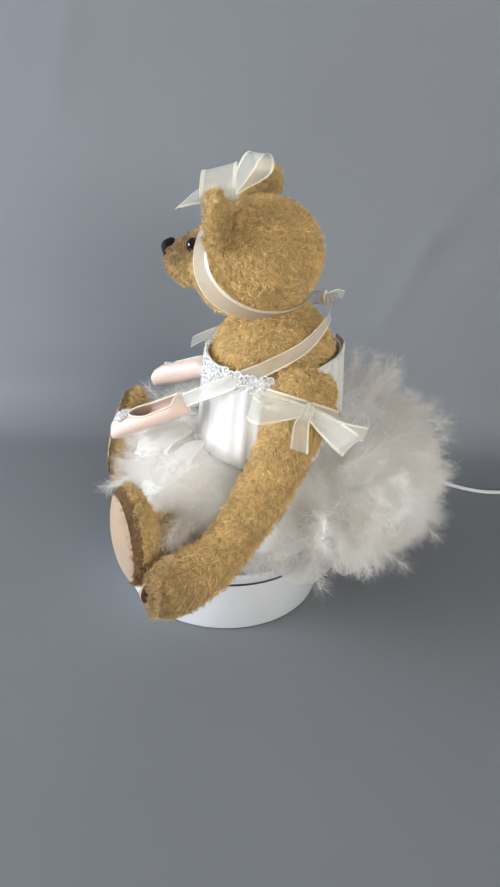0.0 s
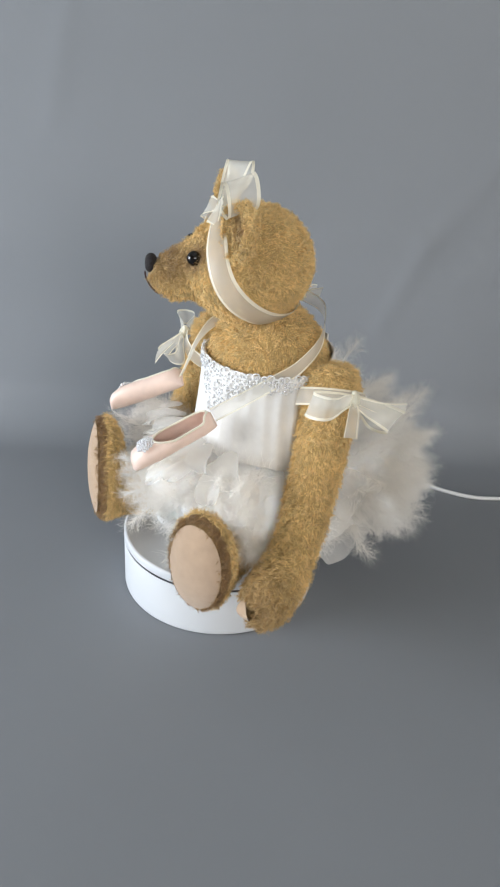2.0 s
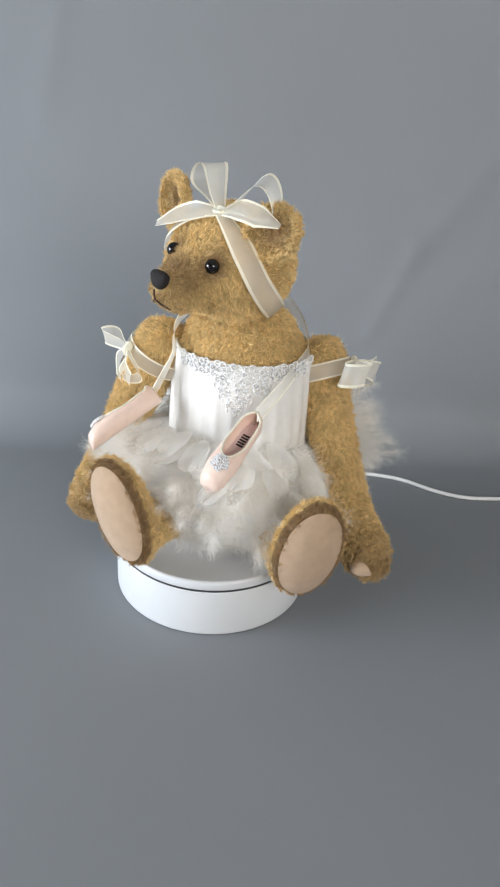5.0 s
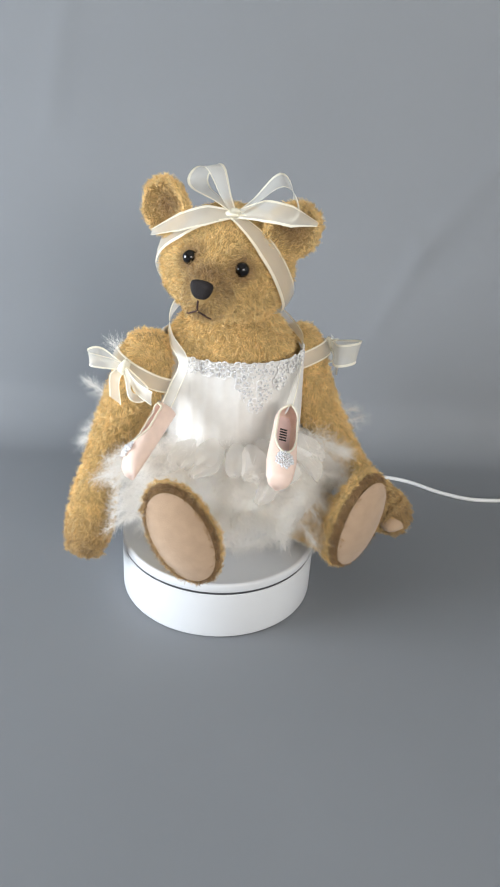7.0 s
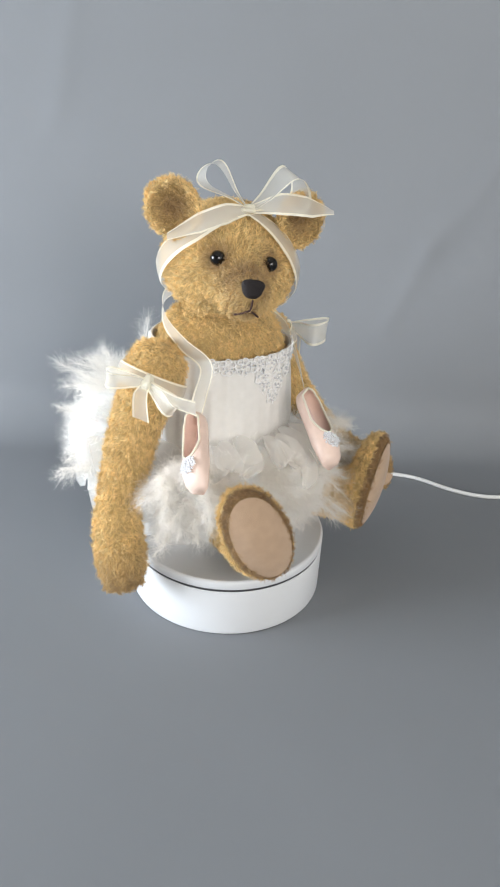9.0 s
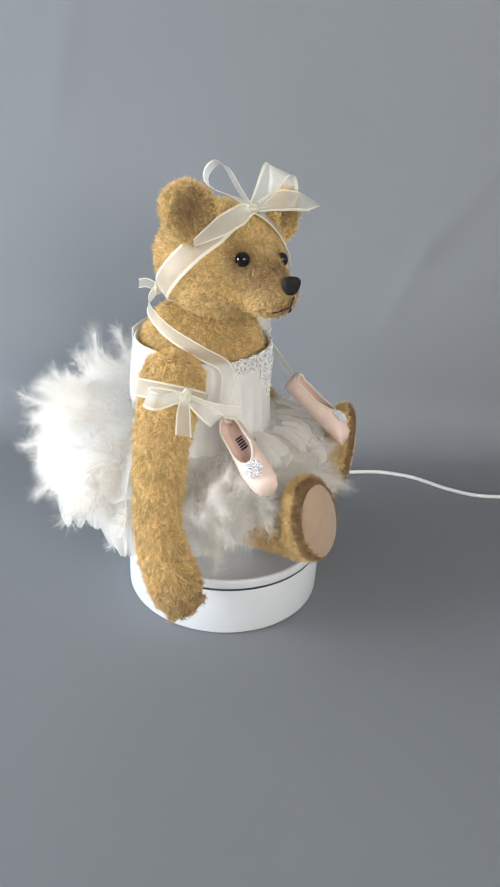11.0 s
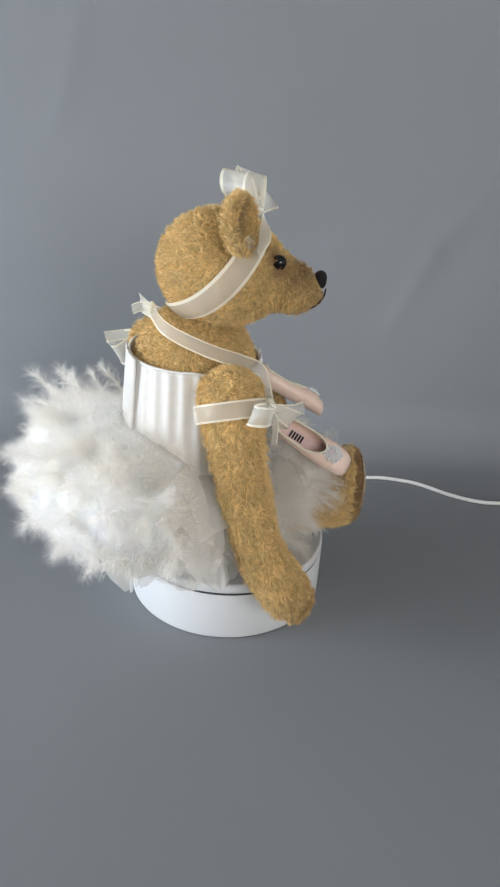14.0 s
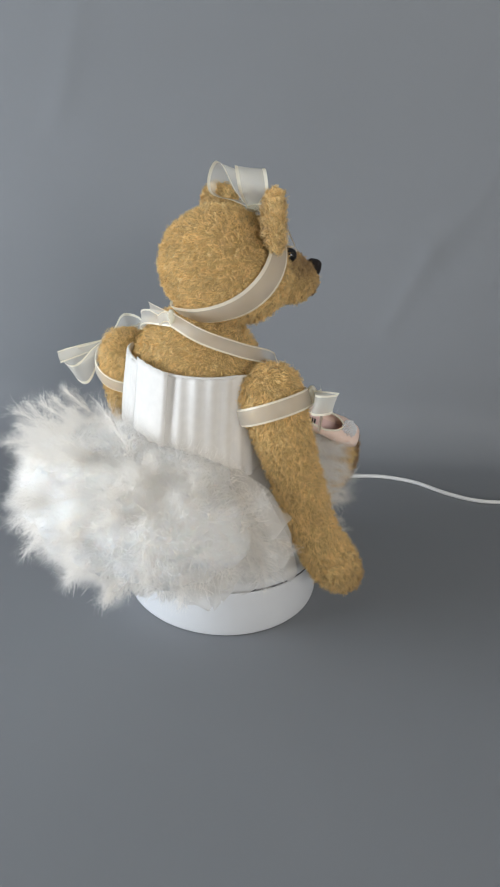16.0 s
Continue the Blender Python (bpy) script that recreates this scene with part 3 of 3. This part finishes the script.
def lace_mesh():
    """A crocheted rosette with petals, loops of thread and a cluster of beads."""
    vs, qs, ts, n = [], [], [], 0
    loops = [(0, 0, 0.0018)] + [(0.0034 * math.cos(k * math.tau / 7), 0.0034 * math.sin(k * math.tau / 7), 0.0017) for k in range(7)]
    for x, y, r in loops:
        a = np.linspace(0, 2 * np.pi, 15)
        pts = np.stack([x + r * np.cos(a), y + r * np.sin(a), 0.0003 * np.sin(3 * a)], 1)
        v, q, c = tube(pts, np.full(15, 0.00045), 5)
        vs.append(v), qs.append(q + n), ts.append(c + n)
        n += len(v)
    rng = random.Random(2)
    beads, bf = [], []
    v, f = ico(1)
    for k in range(9):
        r, a = rng.uniform(0, 0.0040), rng.uniform(0, 6.3)
        beads.append(v * 0.0006 + [r * math.cos(a), r * math.sin(a), 0.0007]), bf.append(f + n)
        n += len(v)
    return raw_mesh("lace_motif", np.concatenate(vs + beads), [np.concatenate(qs), np.concatenate(ts), np.concatenate(bf)], [M_LACE, M_BEAD], [0, 0, 1])


TAIL = radians(116)


def skirt_reach(ang):
    return 0.092 + 0.027 * np.cos(ang - TAIL) - 0.006 * np.cos(2 * (ang - TAIL))


def plume_mesh(seed, length):
    """A marabou plume: a thin curved quill with long, loose, waving barbs."""
    rng = np.random.default_rng(seed)
    n = 420
    s = rng.random(n) ** 0.8
    bend = rng.normal(0, 0.25, 2)

    def quill(s):
        return np.stack([bend[0] * length * s ** 2, bend[1] * length * s ** 2, length * s], -1)

    ang = rng.uniform(0, 2 * np.pi, n)
    lean = rng.uniform(0.3, 1.5, n) * (1 - 0.5 * s)
    d = np.stack([np.cos(ang) * np.sin(lean), np.sin(ang) * np.sin(lean), np.cos(lean)], 1)
    le = rng.uniform(0.30, 0.62, (n, 1)) * length * (1.1 - 0.5 * s[:, None])
    base = quill(s)
    v, quads, tips = barbs(rng, base, d, le, 0.34, 0.00005, 0.00013)
    qv, qq, qc = tube(quill(np.linspace(0, 0.8, 8)), np.linspace(0.0003, 0.0001, 8), 5)
    return raw_mesh("feather", np.vstack([v, qv]), [quads, tips, qq + len(v), qc + len(v)], [M_FEATHER])


def barbs(rng, base, d, le, wave, thin, wide):
    """Soft waving threads, each a tapered strip of four joints."""
    n = len(base)
    p = [base]
    for k in range(4):
        d = unit(d + rng.normal(0, wave, (n, 3)))
        p.append(p[-1] + d * le / 4)
    side = unit(np.cross(d, rng.normal(0, 1, (n, 3)))) * rng.uniform(thin, wide, (n, 1))
    wd = [0.9, 1.0, 0.9, 0.7]
    v = np.stack([x for k in range(4) for x in (p[k] - side * wd[k], p[k] + side * wd[k])] + [p[4]], 1).reshape(-1, 3)
    o = np.arange(n)[:, None] * 9
    quads = np.concatenate([o + [[0, 1, 3, 2]], o + [[2, 3, 5, 4]], o + [[4, 5, 7, 6]]])
    return v, quads, o + [[6, 7, 8]]


def down_field(p):
    """The soft heap of down under the plumes: a high bustle behind, a low apron over the lap."""
    a = TAIL - np.pi / 2
    turn = np.array([[math.cos(a), -math.sin(a), 0], [math.sin(a), math.cos(a), 0], [0, 0, 1]])
    back = ellipsoid(p, (-0.021, 0.079, 0.092), (0.082, 0.056, 0.043), turn)
    a = FRONT - np.pi / 2
    turn = np.array([[math.cos(a), -math.sin(a), 0], [math.sin(a), math.cos(a), 0], [0, 0, 1]])
    lap = ellipsoid(p, (0.018, 0.000, 0.080), (0.070, 0.050, 0.037), turn)
    hips = ellipsoid(p, (0.0, 0.030, 0.070), (0.068, 0.062, 0.034))
    return smin(smin(back, lap, 0.03), hips, 0.02)


def down(d):
    rng = np.random.default_rng(12)
    o = np.array([-0.002, 0.045, 0.092])
    v, f = solid(down_field, o, ICO5)
    v = v + unit(v - o) * np.array([0.0055 * noise.noise(Vector(x * 50)) + 0.0022 * noise.noise(Vector(x * 140)) for x in v])[:, None]
    v[:, 2] = np.maximum(v[:, 2], 0.0415)
    a, b, c = v[f[:, 0]], v[f[:, 1]], v[f[:, 2]]
    cr = np.cross(b - a, c - a)
    area = np.linalg.norm(cr, axis=1)
    n = 42000
    i = rng.choice(len(f), n, p=area / area.sum())
    w = rng.dirichlet((1, 1, 1), n)
    base = a[i] * w[:, :1] + b[i] * w[:, 1:2] + c[i] * w[:, 2:]
    nor = unit(cr[i])
    way = unit(nor * 0.55 + unit(base - o) * 0.25 + rng.normal(0, 0.55, (n, 3)))
    keep = clear_of_limbs(base + nor * 0.006, 0.025)
    base, way = base[keep], way[keep]
    bv, quads, tips = barbs(rng, base - unit(way) * 0.001, way, rng.uniform(0.007, 0.017, (len(base), 1)), 0.45, 0.00005, 0.00012)
    hang("down", raw_mesh("down", np.vstack([v, bv]), [f, quads + len(v), tips + len(v)], [M_DOWN, M_FEATHER], [0, 1, 1]), d, "soft white marabou down")


ARM_LINES = np.concatenate([spline(L_ARM, 40), spline(R_ARM, 40)])


def clear_of_limbs(p, gap):
    return ((p[:, None] - ARM_LINES[None]) ** 2).sum(2).min(1) > gap ** 2


def tutu(d):
    # tulle layers that carry the feathers
    n, m = 180, 14
    ang = np.linspace(0, 2 * np.pi, n, endpoint=False)
    for tier, (drop, part_of) in enumerate(((0.018, 0.86), (0.034, 0.82), (0.052, 0.74))):
        rows = []
        for k in range(m):
            s = k / (m - 1)
            r = 0.046 + (skirt_reach(ang) * part_of - 0.046) * s
            z = 0.112 - tier * 0.008 - (drop + 0.006 * np.cos(ang - TAIL + np.pi)) * s ** 1.4 + 0.0065 * s * np.sin(ang * (11 + 2 * tier) + tier) + 0.003 * s * np.sin(ang * 23)
            z = np.maximum(z, 0.043)
            rows.append(np.stack([r * np.cos(ang), 0.027 + r * np.sin(ang), z], 1))
        hang("tulle_layer", raw_mesh("tulle_layer", np.concatenate(rows), [grid_faces(m, n, True)], [M_TULLE]), d, "sheer white tulle layer")
    down(d)
    kinds = [plume_mesh(20 + k, 0.040 + 0.004 * k) for k in range(6)]
    rng = np.random.default_rng(9)
    count = 0
    while count < 228:
        a = rng.uniform(0, 2 * np.pi)
        back = 0.5 + 0.5 * math.cos(a - TAIL)
        if rng.random() > 0.40 + 0.60 * back:
            continue
        # beside the right arm the skirt is bare tulle
        if radians(146) < a < radians(208) and rng.random() > 0.12:
            continue
        hi = 0.22 + 0.72 * back ** 1.2
        lo = -0.75 - 0.35 * back
        e = rng.uniform(lo, hi)
        r = float(skirt_reach(np.array(a)))
        half = 0.030 + 0.022 * back
        tip = np.array([r * math.cos(a) * math.cos(e) ** 0.6, 0.027 + r * math.sin(a) * math.cos(e) ** 0.6, 0.098 + half * math.sin(e) / math.sin(1.2) + 0.002])
        root = np.array([0.046 * math.cos(a), 0.027 + 0.046 * math.sin(a), 0.108])
        k = rng.uniform(0.42, 0.70)
        at = root + (tip - root) * k
        way = unit(tip - root + rng.normal(0, 0.012, 3))
        # feathers lie on the lap in front
        if back < 0.45:
            at[2] = max(at[2], 0.088) + rng.uniform(0, 0.012)
            way = unit(way * [1, 1, 0.5] + [0, 0, -0.15])
        scale = float(np.linalg.norm(tip - at)) / 0.050
        if not clear_of_limbs(np.array([at + way * x for x in (0, 0.015, 0.03, 0.045)]), 0.029).all():
            continue
        ob = hang("feather", kinds[int(rng.integers(6))], d)
        ob.matrix_basis = Matrix.Translation(at) @ Vector(way).to_track_quat("Z", "Y").to_matrix().to_4x4() @ Matrix.Rotation(rng.uniform(0, 6.28), 4, "Z") @ Matrix.Scale(min(max(scale, 0.65), 1.25), 4)
        count += 1
    lap_feathers(d, kinds)
    stray_feathers(d, kinds)
    waist_petals(d)


def waist_petals(d):
    """Broad tulle leaves sewn to the waist: long ones behind beside the right arm, short ones in front."""
    rng = np.random.default_rng(77)
    rows = [(radians(x), 0.120, 0.066, 0.026, 0.64) for x in (126, 134, 141, 147, 153, 159, 166, 173, 180, 188)]
    rows += [(radians(x), 0.112, 0.050, 0.028, 0.80) for x in (136, 147, 156, 165, 174, 188)]
    rows += [(radians(x), 0.124, 0.024, 0.018, 1.0) for x in (-120, -106, -93, -81, -70, -58, -46, -34)]
    rows += [(radians(x), 0.119, 0.032, 0.016, 1.0) for x in (-113, -99, -87, -75, -64, -52, -40)]
    n, m = 16, 9
    for a, z0, length, wide, flare in rows:
        a = a + rng.normal(0, 0.04)
        sway, curl, lift = rng.normal(0, 0.4), rng.uniform(0.2, 0.7), rng.uniform(0.0, 0.009)
        s = np.linspace(0, 1, n)[:, None]
        k = np.linspace(-1, 1, m)[None]
        w = wide / 2 * np.interp(s, [0, 0.25, 0.7, 0.92, 1], [0.35, 0.8, 1.0, 0.72, 0.18])
        r = 0.051 + lift + flare * length * np.sin(s * 1.25) + curl * w * k ** 2 + 0.0018 * np.sin(5 * k + 7 * s + a * 9) * s
        fall = 1.0 if flare < 1 else rng.uniform(0.25, 0.7)
        z = z0 - fall * length * (0.85 * (1 - np.cos(s * 1.35)) / (1 - math.cos(1.35)) + 0.15 * s) + 0 * k
        ang = a + (w * k + sway * length * s ** 2) / r
        v = np.stack([r * np.cos(ang), 0.027 + r * np.sin(ang), np.maximum(z, 0.044)], -1).reshape(-1, 3)
        if not clear_of_limbs(v[::8], 0.017).all():
            continue
        hang("tulle_petal", raw_mesh("tulle_petal", v, [grid_faces(n, m)], [M_TULLE]), d)


def lap_feathers(d, kinds):
    """Short plumes that lie over the lap and between the legs."""
    rng = np.random.default_rng(31)
    count = 0
    while count < 30:
        a = rng.uniform(radians(165), radians(355))
        r = rng.uniform(0.048, 0.070)
        at = np.array([r * math.cos(a), 0.022 + r * math.sin(a), 0.108 - 0.7 * (r - 0.04) + rng.uniform(-0.012, 0.012)])
        way = unit(np.array([math.cos(a), math.sin(a), rng.uniform(-0.55, 0.10)]) + rng.normal(0, 0.22, 3))
        if not clear_of_limbs(np.array([at + way * x for x in (0, 0.015, 0.03)]), 0.0185).all():
            continue
        ob = hang("feather", kinds[int(rng.integers(6))], d)
        ob.matrix_basis = Matrix.Translation(at) @ Vector(way).to_track_quat("Z", "Y").to_matrix().to_4x4() @ Matrix.Rotation(rng.uniform(0, 6.28), 4, "Z") @ Matrix.Scale(rng.uniform(0.55, 0.85), 4)
        count += 1


def stray_feathers(d, kinds):
    """Loose plumes over the right thigh and beside the right hip."""
    rng = np.random.default_rng(57)
    spots = [((0.012, -0.036, 0.098), (0.15, -1.0, 0.15), 9), ((-0.044, -0.018, 0.080), (-0.50, -0.90, -0.10), 12)]
    for place, way, many in spots:
        for _ in range(many):
            at = np.asarray(place) + rng.normal(0, 0.008, 3)
            w = unit(np.asarray(way) + rng.normal(0, 0.25, 3))
            if not clear_of_limbs(np.array([at + w * x for x in (0, 0.015, 0.03, 0.045)]), 0.027).all():
                continue
            ob = hang("feather", kinds[int(rng.integers(6))], d)
            ob.matrix_basis = Matrix.Translation(at) @ Vector(w).to_track_quat("Z", "Y").to_matrix().to_4x4() @ Matrix.Rotation(rng.uniform(0, 6.28), 4, "Z") @ Matrix.Scale(rng.uniform(0.45, 0.66), 4)


# ---- ballet slippers ----
def slipper(heel, toe, facing, mark):
    """A satin pointe shoe: a shell with a blunt toe, a pale binding, an insole and a sequinned rosette."""
    t = thing("ballet_slipper", "miniature pink satin ballet slipper with sequin rosette hanging on ribbon", "slipper", "pair of slippers")
    heel, toe = np.asarray(heel), np.asarray(toe)
    ax = toe - heel
    L = np.linalg.norm(ax)
    ax = ax / L
    up = unit(np.asarray(facing, float) - ax * (np.asarray(facing, float) @ ax))
    side = np.cross(up, ax)
    n, m = 30, 22
    s = np.linspace(0, 1, n)
    half = np.interp(s, [0, 0.04, 0.15, 0.4, 0.7, 0.9, 0.97, 1], [0.001, 0.0052, 0.0076, 0.0083, 0.0096, 0.0082, 0.006, 0.001])
    deep = np.interp(s, [0, 0.06, 0.2, 0.5, 0.8, 0.95, 1], [0.0125, 0.0150, 0.0150, 0.0140, 0.0135, 0.0100, 0.0015])
    open_to = 0.66
    rows, rim = [], []
    for i in range(n):
        # the shell is open above between heel and vamp
        gap = 0.0
        if 0.03 < s[i] < open_to:
            gap = 0.95 * min(1, (s[i] - 0.03) / 0.08) * min(1, math.sqrt(max(open_to - s[i], 0) / 0.22))
        a = np.linspace(np.pi / 2 + gap, 2.5 * np.pi - gap, m)
        p = heel + ax * L * s[i] + np.outer(np.cos(a) * half[i], side) + np.outer((np.sin(a) * 0.5 + 0.5) * deep[i], up)
        rows.append(p)
        if gap > 0.05:
            rim.append((p[0], p[-1]))
    me = raw_mesh("upper", np.concatenate(rows), [grid_faces(n, m)], [M_PINK])
    bm = bmesh.new()
    bm.from_mesh(me)
    bmesh.ops.remove_doubles(bm, verts=bm.verts[:], dist=0.0002)
    bm.to_mesh(me)
    bm.free()
    ob = hang("upper", me, t)
    md = ob.modifiers.new("cloth", "SOLIDIFY")
    md.thickness, md.offset = 0.0007, -1
    edge = [a for a, b in rim] + [b for a, b in reversed(rim)]
    edge.append(edge[0])
    v, q, c = tube(spline(edge, 90), np.full(90, 0.0007), 8)
    hang("binding", raw_mesh("binding", v, [q, c], [M_EDGE]), t, "pale satin binding")
    k = np.linspace(0.06, 0.72, 14)
    hw = np.interp(k, s, half) * 0.66
    dp = -np.interp(k, s, deep) * 0.16
    mid = heel + np.outer(k * L, ax) - np.outer(dp, up)
    ins = np.stack([mid - np.outer(hw, side), mid, mid + np.outer(hw, side)], 1).reshape(-1, 3)
    hang("insole", raw_mesh("insole", ins, [grid_faces(14, 3)], [M_INSOLE]), t, "dusty pink insole")
    if mark:
        for j in range(5):
            c = heel + ax * L * (0.24 + 0.035 * j) + up * (np.interp(0.3, s, deep) * 0.16 + 0.0006)
            w, h = side * 0.0024, ax * 0.0006
            hang("print_bar", raw_mesh("print_bar", [c - w - h, c + w - h, c + w + h, c - w + h], [[[0, 1, 2, 3]]], [M_INK]), t, "black printed mark")
    # rosette on the vamp
    rng = np.random.default_rng(3)
    j = heel + ax * L * 0.75 + up * (float(np.interp(0.75, s, deep)) - 0.0006)
    v, f = ico(1)
    vs, fs = [], []
    for i in range(46):
        r = 0.0058 * math.sqrt((i + 0.5) / 46)
        a = i * 2.39996
        vs.append(v * rng.uniform(0.0007, 0.0011) + j + side * r * math.cos(a) + ax * r * math.sin(a) + up * (0.0018 * (1 - (r / 0.006) ** 2) + rng.uniform(0, 0.0006)))
        fs.append(f + i * len(v))
    hang("sequin_rosette", raw_mesh("sequin_rosette", np.concatenate(vs), [np.concatenate(fs)], [M_STONE], smooth=False), t, "sparkling silver sequin rosette")
    return t


# ---- ribbons ----
def over_head(point, gap=0.002):
    o = HEAD_AT
    way = unit(np.asarray(point) - o)
    return o + way * (reach(head_field, o, way[None], 0.1)[0] + gap)


def hair_ribbon():
    t = thing("hair_ribbon", "cream organza ribbon tied in a bow round the bear's head", "ribbon")
    # it runs from the forehead in front of the ears and under them to the nape
    ctrl = [(0.001, -0.012, 0.268), (0.020, -0.016, 0.251), (0.031, -0.009, 0.227), (0.030, 0.012, 0.208), (0.010, 0.037, 0.200), (-0.010, 0.042, 0.203),
            (-0.023, 0.034, 0.211), (-0.033, 0.017, 0.226), (-0.041, -0.002, 0.245), (-0.030, -0.011, 0.257), (0.001, -0.012, 0.268)]
    n = 90
    mid = spline(ctrl, n)
    mid = np.array([over_head(p, 0.003) for p in mid])
    tang = unit(np.gradient(mid, axis=0))
    out = unit(mid - HEAD_AT)
    ac = np.cross(tang, out)
    w = 0.0150 * (0.42 + 0.58 * np.minimum(1, np.sin(np.linspace(0, np.pi, n)) * 2.6))
    cols = [np.array([over_head(p + a * x * k, 0.0028 + (0.0005 if abs(k) < 0.4 else 0)) for p, a, x in zip(mid, ac, w)]) for k in (-0.5, -0.37, 0, 0.37, 0.5)]
    v = np.stack(cols, 1).reshape(-1, 3)
    q = grid_faces(n, 5)
    k = np.arange(len(q)) % 4
    hang("headband", raw_mesh("headband", v, [q[(k == 1) | (k == 2)], q[(k == 0) | (k == 3)]], [M_ORGANZA, M_EDGE], [0, 1]), t)
    kn = over_head((0.002, -0.012, 0.268), 0.004)
    knot_mesh("knot", kn, 0.0042, t, (1, 0, 0))
    bow_loop("loop", kn, (-0.60, 0.42, 0.58), (0.65, -0.2, 0.65), 0.035, 0.009, 0.018, t, 0.3)
    bow_loop("loop", kn, (0.88, 0.12, 0.34), (-0.35, -0.1, 0.9), 0.037, 0.012, 0.021, t, -0.3)
    ribbon("tail", [kn, kn + [0.018, -0.006, 0.004], kn + [0.034, -0.011, 0.003], kn + [0.049, -0.013, 0.000]], [(0, 0.5, 0.6), (0, 0.4, 0.8), (0, 0.6, 0.7), (0.2, 0.7, 0.6)], [0.005, 0.013, 0.014, 0.003], t)
    ribbon("tail", [kn, kn + [-0.016, -0.005, -0.001], kn + [-0.032, -0.004, -0.006], kn + [-0.050, 0.000, -0.014]], [(0, 0.5, 0.8), (0, 0.4, 0.9), (0, 0.5, 0.8), (0.1, 0.4, 0.9)], [0.005, 0.012, 0.012, 0.004], t)
    return t


def neck_ribbon():
    t = thing("neck_ribbon", "narrow cream organza ribbon knotted behind the bear's neck", "ribbon")
    kn = np.array([-0.017, 0.0520, 0.2060])
    left = [kn, (0.004, 0.059, 0.202), (0.028, 0.051, 0.190), (0.0445, 0.034, 0.180), (0.0485, 0.020, 0.172), (0.047, 0.000, 0.160), (0.044, -0.018, 0.149)]
    right = [kn, (-0.034, 0.042, 0.200), (-0.040, 0.020, 0.191), (-0.035, -0.002, 0.182), (-0.026, -0.0165, 0.172), (-0.031, -0.022, 0.155), (-0.036, -0.026, 0.142)]
    c = np.array([0, 0.027, 0])
    for pts in (left, right):
        p = np.array([np.asarray(x, float) for x in pts])
        p[:4] += unit((p[:4] - c) * [1, 1, 0]) * 0.002
        tang = unit(np.gradient(p, axis=0))
        out = unit((p - c) * [1, 1, 0.0])
        ribbon("strap", p, np.cross(tang, out), 0.0088, t)
    knot_mesh("knot", kn + [0, 0.001, 0.001], 0.0034, t)
    ribbon("tail", [kn, kn + [-0.004, 0.007, 0.003], kn + [-0.007, 0.012, 0.002]], (0.2, 0.2, 1), 0.006, t, n=12)
    ribbon("tail", [kn, kn + [0.006, 0.006, 0.003], kn + [0.011, 0.010, 0.005]], (0.2, 0.2, 1), 0.006, t, n=12)
    return t


def arm_ribbon(arm, place, bow, out, group, size):
    """A ribbon tied round the upper arm; its bow sits on the outer front."""
    t = thing("arm_ribbon", "cream organza ribbon tied in a bow round the bear's upper arm", "ribbon", group)
    path = spline(arm, 60)
    i = int(place * 59)
    c, tang = path[i], unit(path[i + 1] - path[i - 1])
    bow, out = np.asarray(bow), unit(out)
    e1 = unit(bow - c - tang * ((bow - c) @ tang))
    e2 = np.cross(tang, e1)
    a = np.linspace(0, 2 * np.pi, 30)
    ring = c + 0.0222 * (np.cos(a)[:, None] * e1 + np.sin(a)[:, None] * e2)
    ribbon("band", ring, tang, 0.0110, t, n=60)
    k = c + e1 * 0.0245
    knot_mesh("knot", k, 0.0042, t, tang)
    bow_loop("loop", k, e2 * 0.9 + out * 0.18 - [0, 0, 0.18], out, 0.033 * size, 0.0105 * size, 0.017 * size, t, 0.4)
    bow_loop("loop", k, -e2 * 0.8 + out * 0.18 - [0, 0, 0.35], out, 0.032 * size, 0.0105 * size, 0.018 * size, t, -0.5)
    ribbon("tail", [k, k + e1 * 0.006 + e2 * 0.004 - [0, 0, 0.010], k + e1 * 0.006 + e2 * 0.004 - [0, 0, 0.026]], e2, [0.004, 0.009, 0.011], t, n=16)
    ribbon("tail", [k, k + e1 * 0.008 - e2 * 0.016 - [0, 0, 0.004], k + e1 * 0.010 - e2 * 0.032 - [0, 0, 0.003]], (0, 0.2, 1), [0.004, 0.008, 0.009], t, n=16)
    return t


# ---- build ----
backdrop()
room()
TABLE, PLATE = turntable()
cable()
RIDERS = [teddy_bear(), ballet_dress(), hair_ribbon(), neck_ribbon(),
          arm_ribbon(L_ARM, 0.20, (0.062, 0.061, 0.166), (0.85, 0.5, 0.1), "ribbons round the arms", 1.0),
          arm_ribbon(R_ARM, 0.20, (-0.061, -0.014, 0.166), (-0.6, -0.8, 0.1), "ribbons round the arms", 0.76),
          slipper((0.041, -0.014, 0.1405), (0.041, -0.066, 0.1135), (0.25, -0.45, 0.85), True),
          slipper((-0.0285, -0.0245, 0.1385), (-0.0450, -0.0735, 0.1150), (-0.80, -0.24, 0.52), True)]


def motions():
    rows = [(t, pose(0, 0, 0, 0, 0, turn_at(t))) for t in range(17)]
    walk(PLATE, rows)
    for rider in RIDERS:
        walk(rider, rows)


motions()
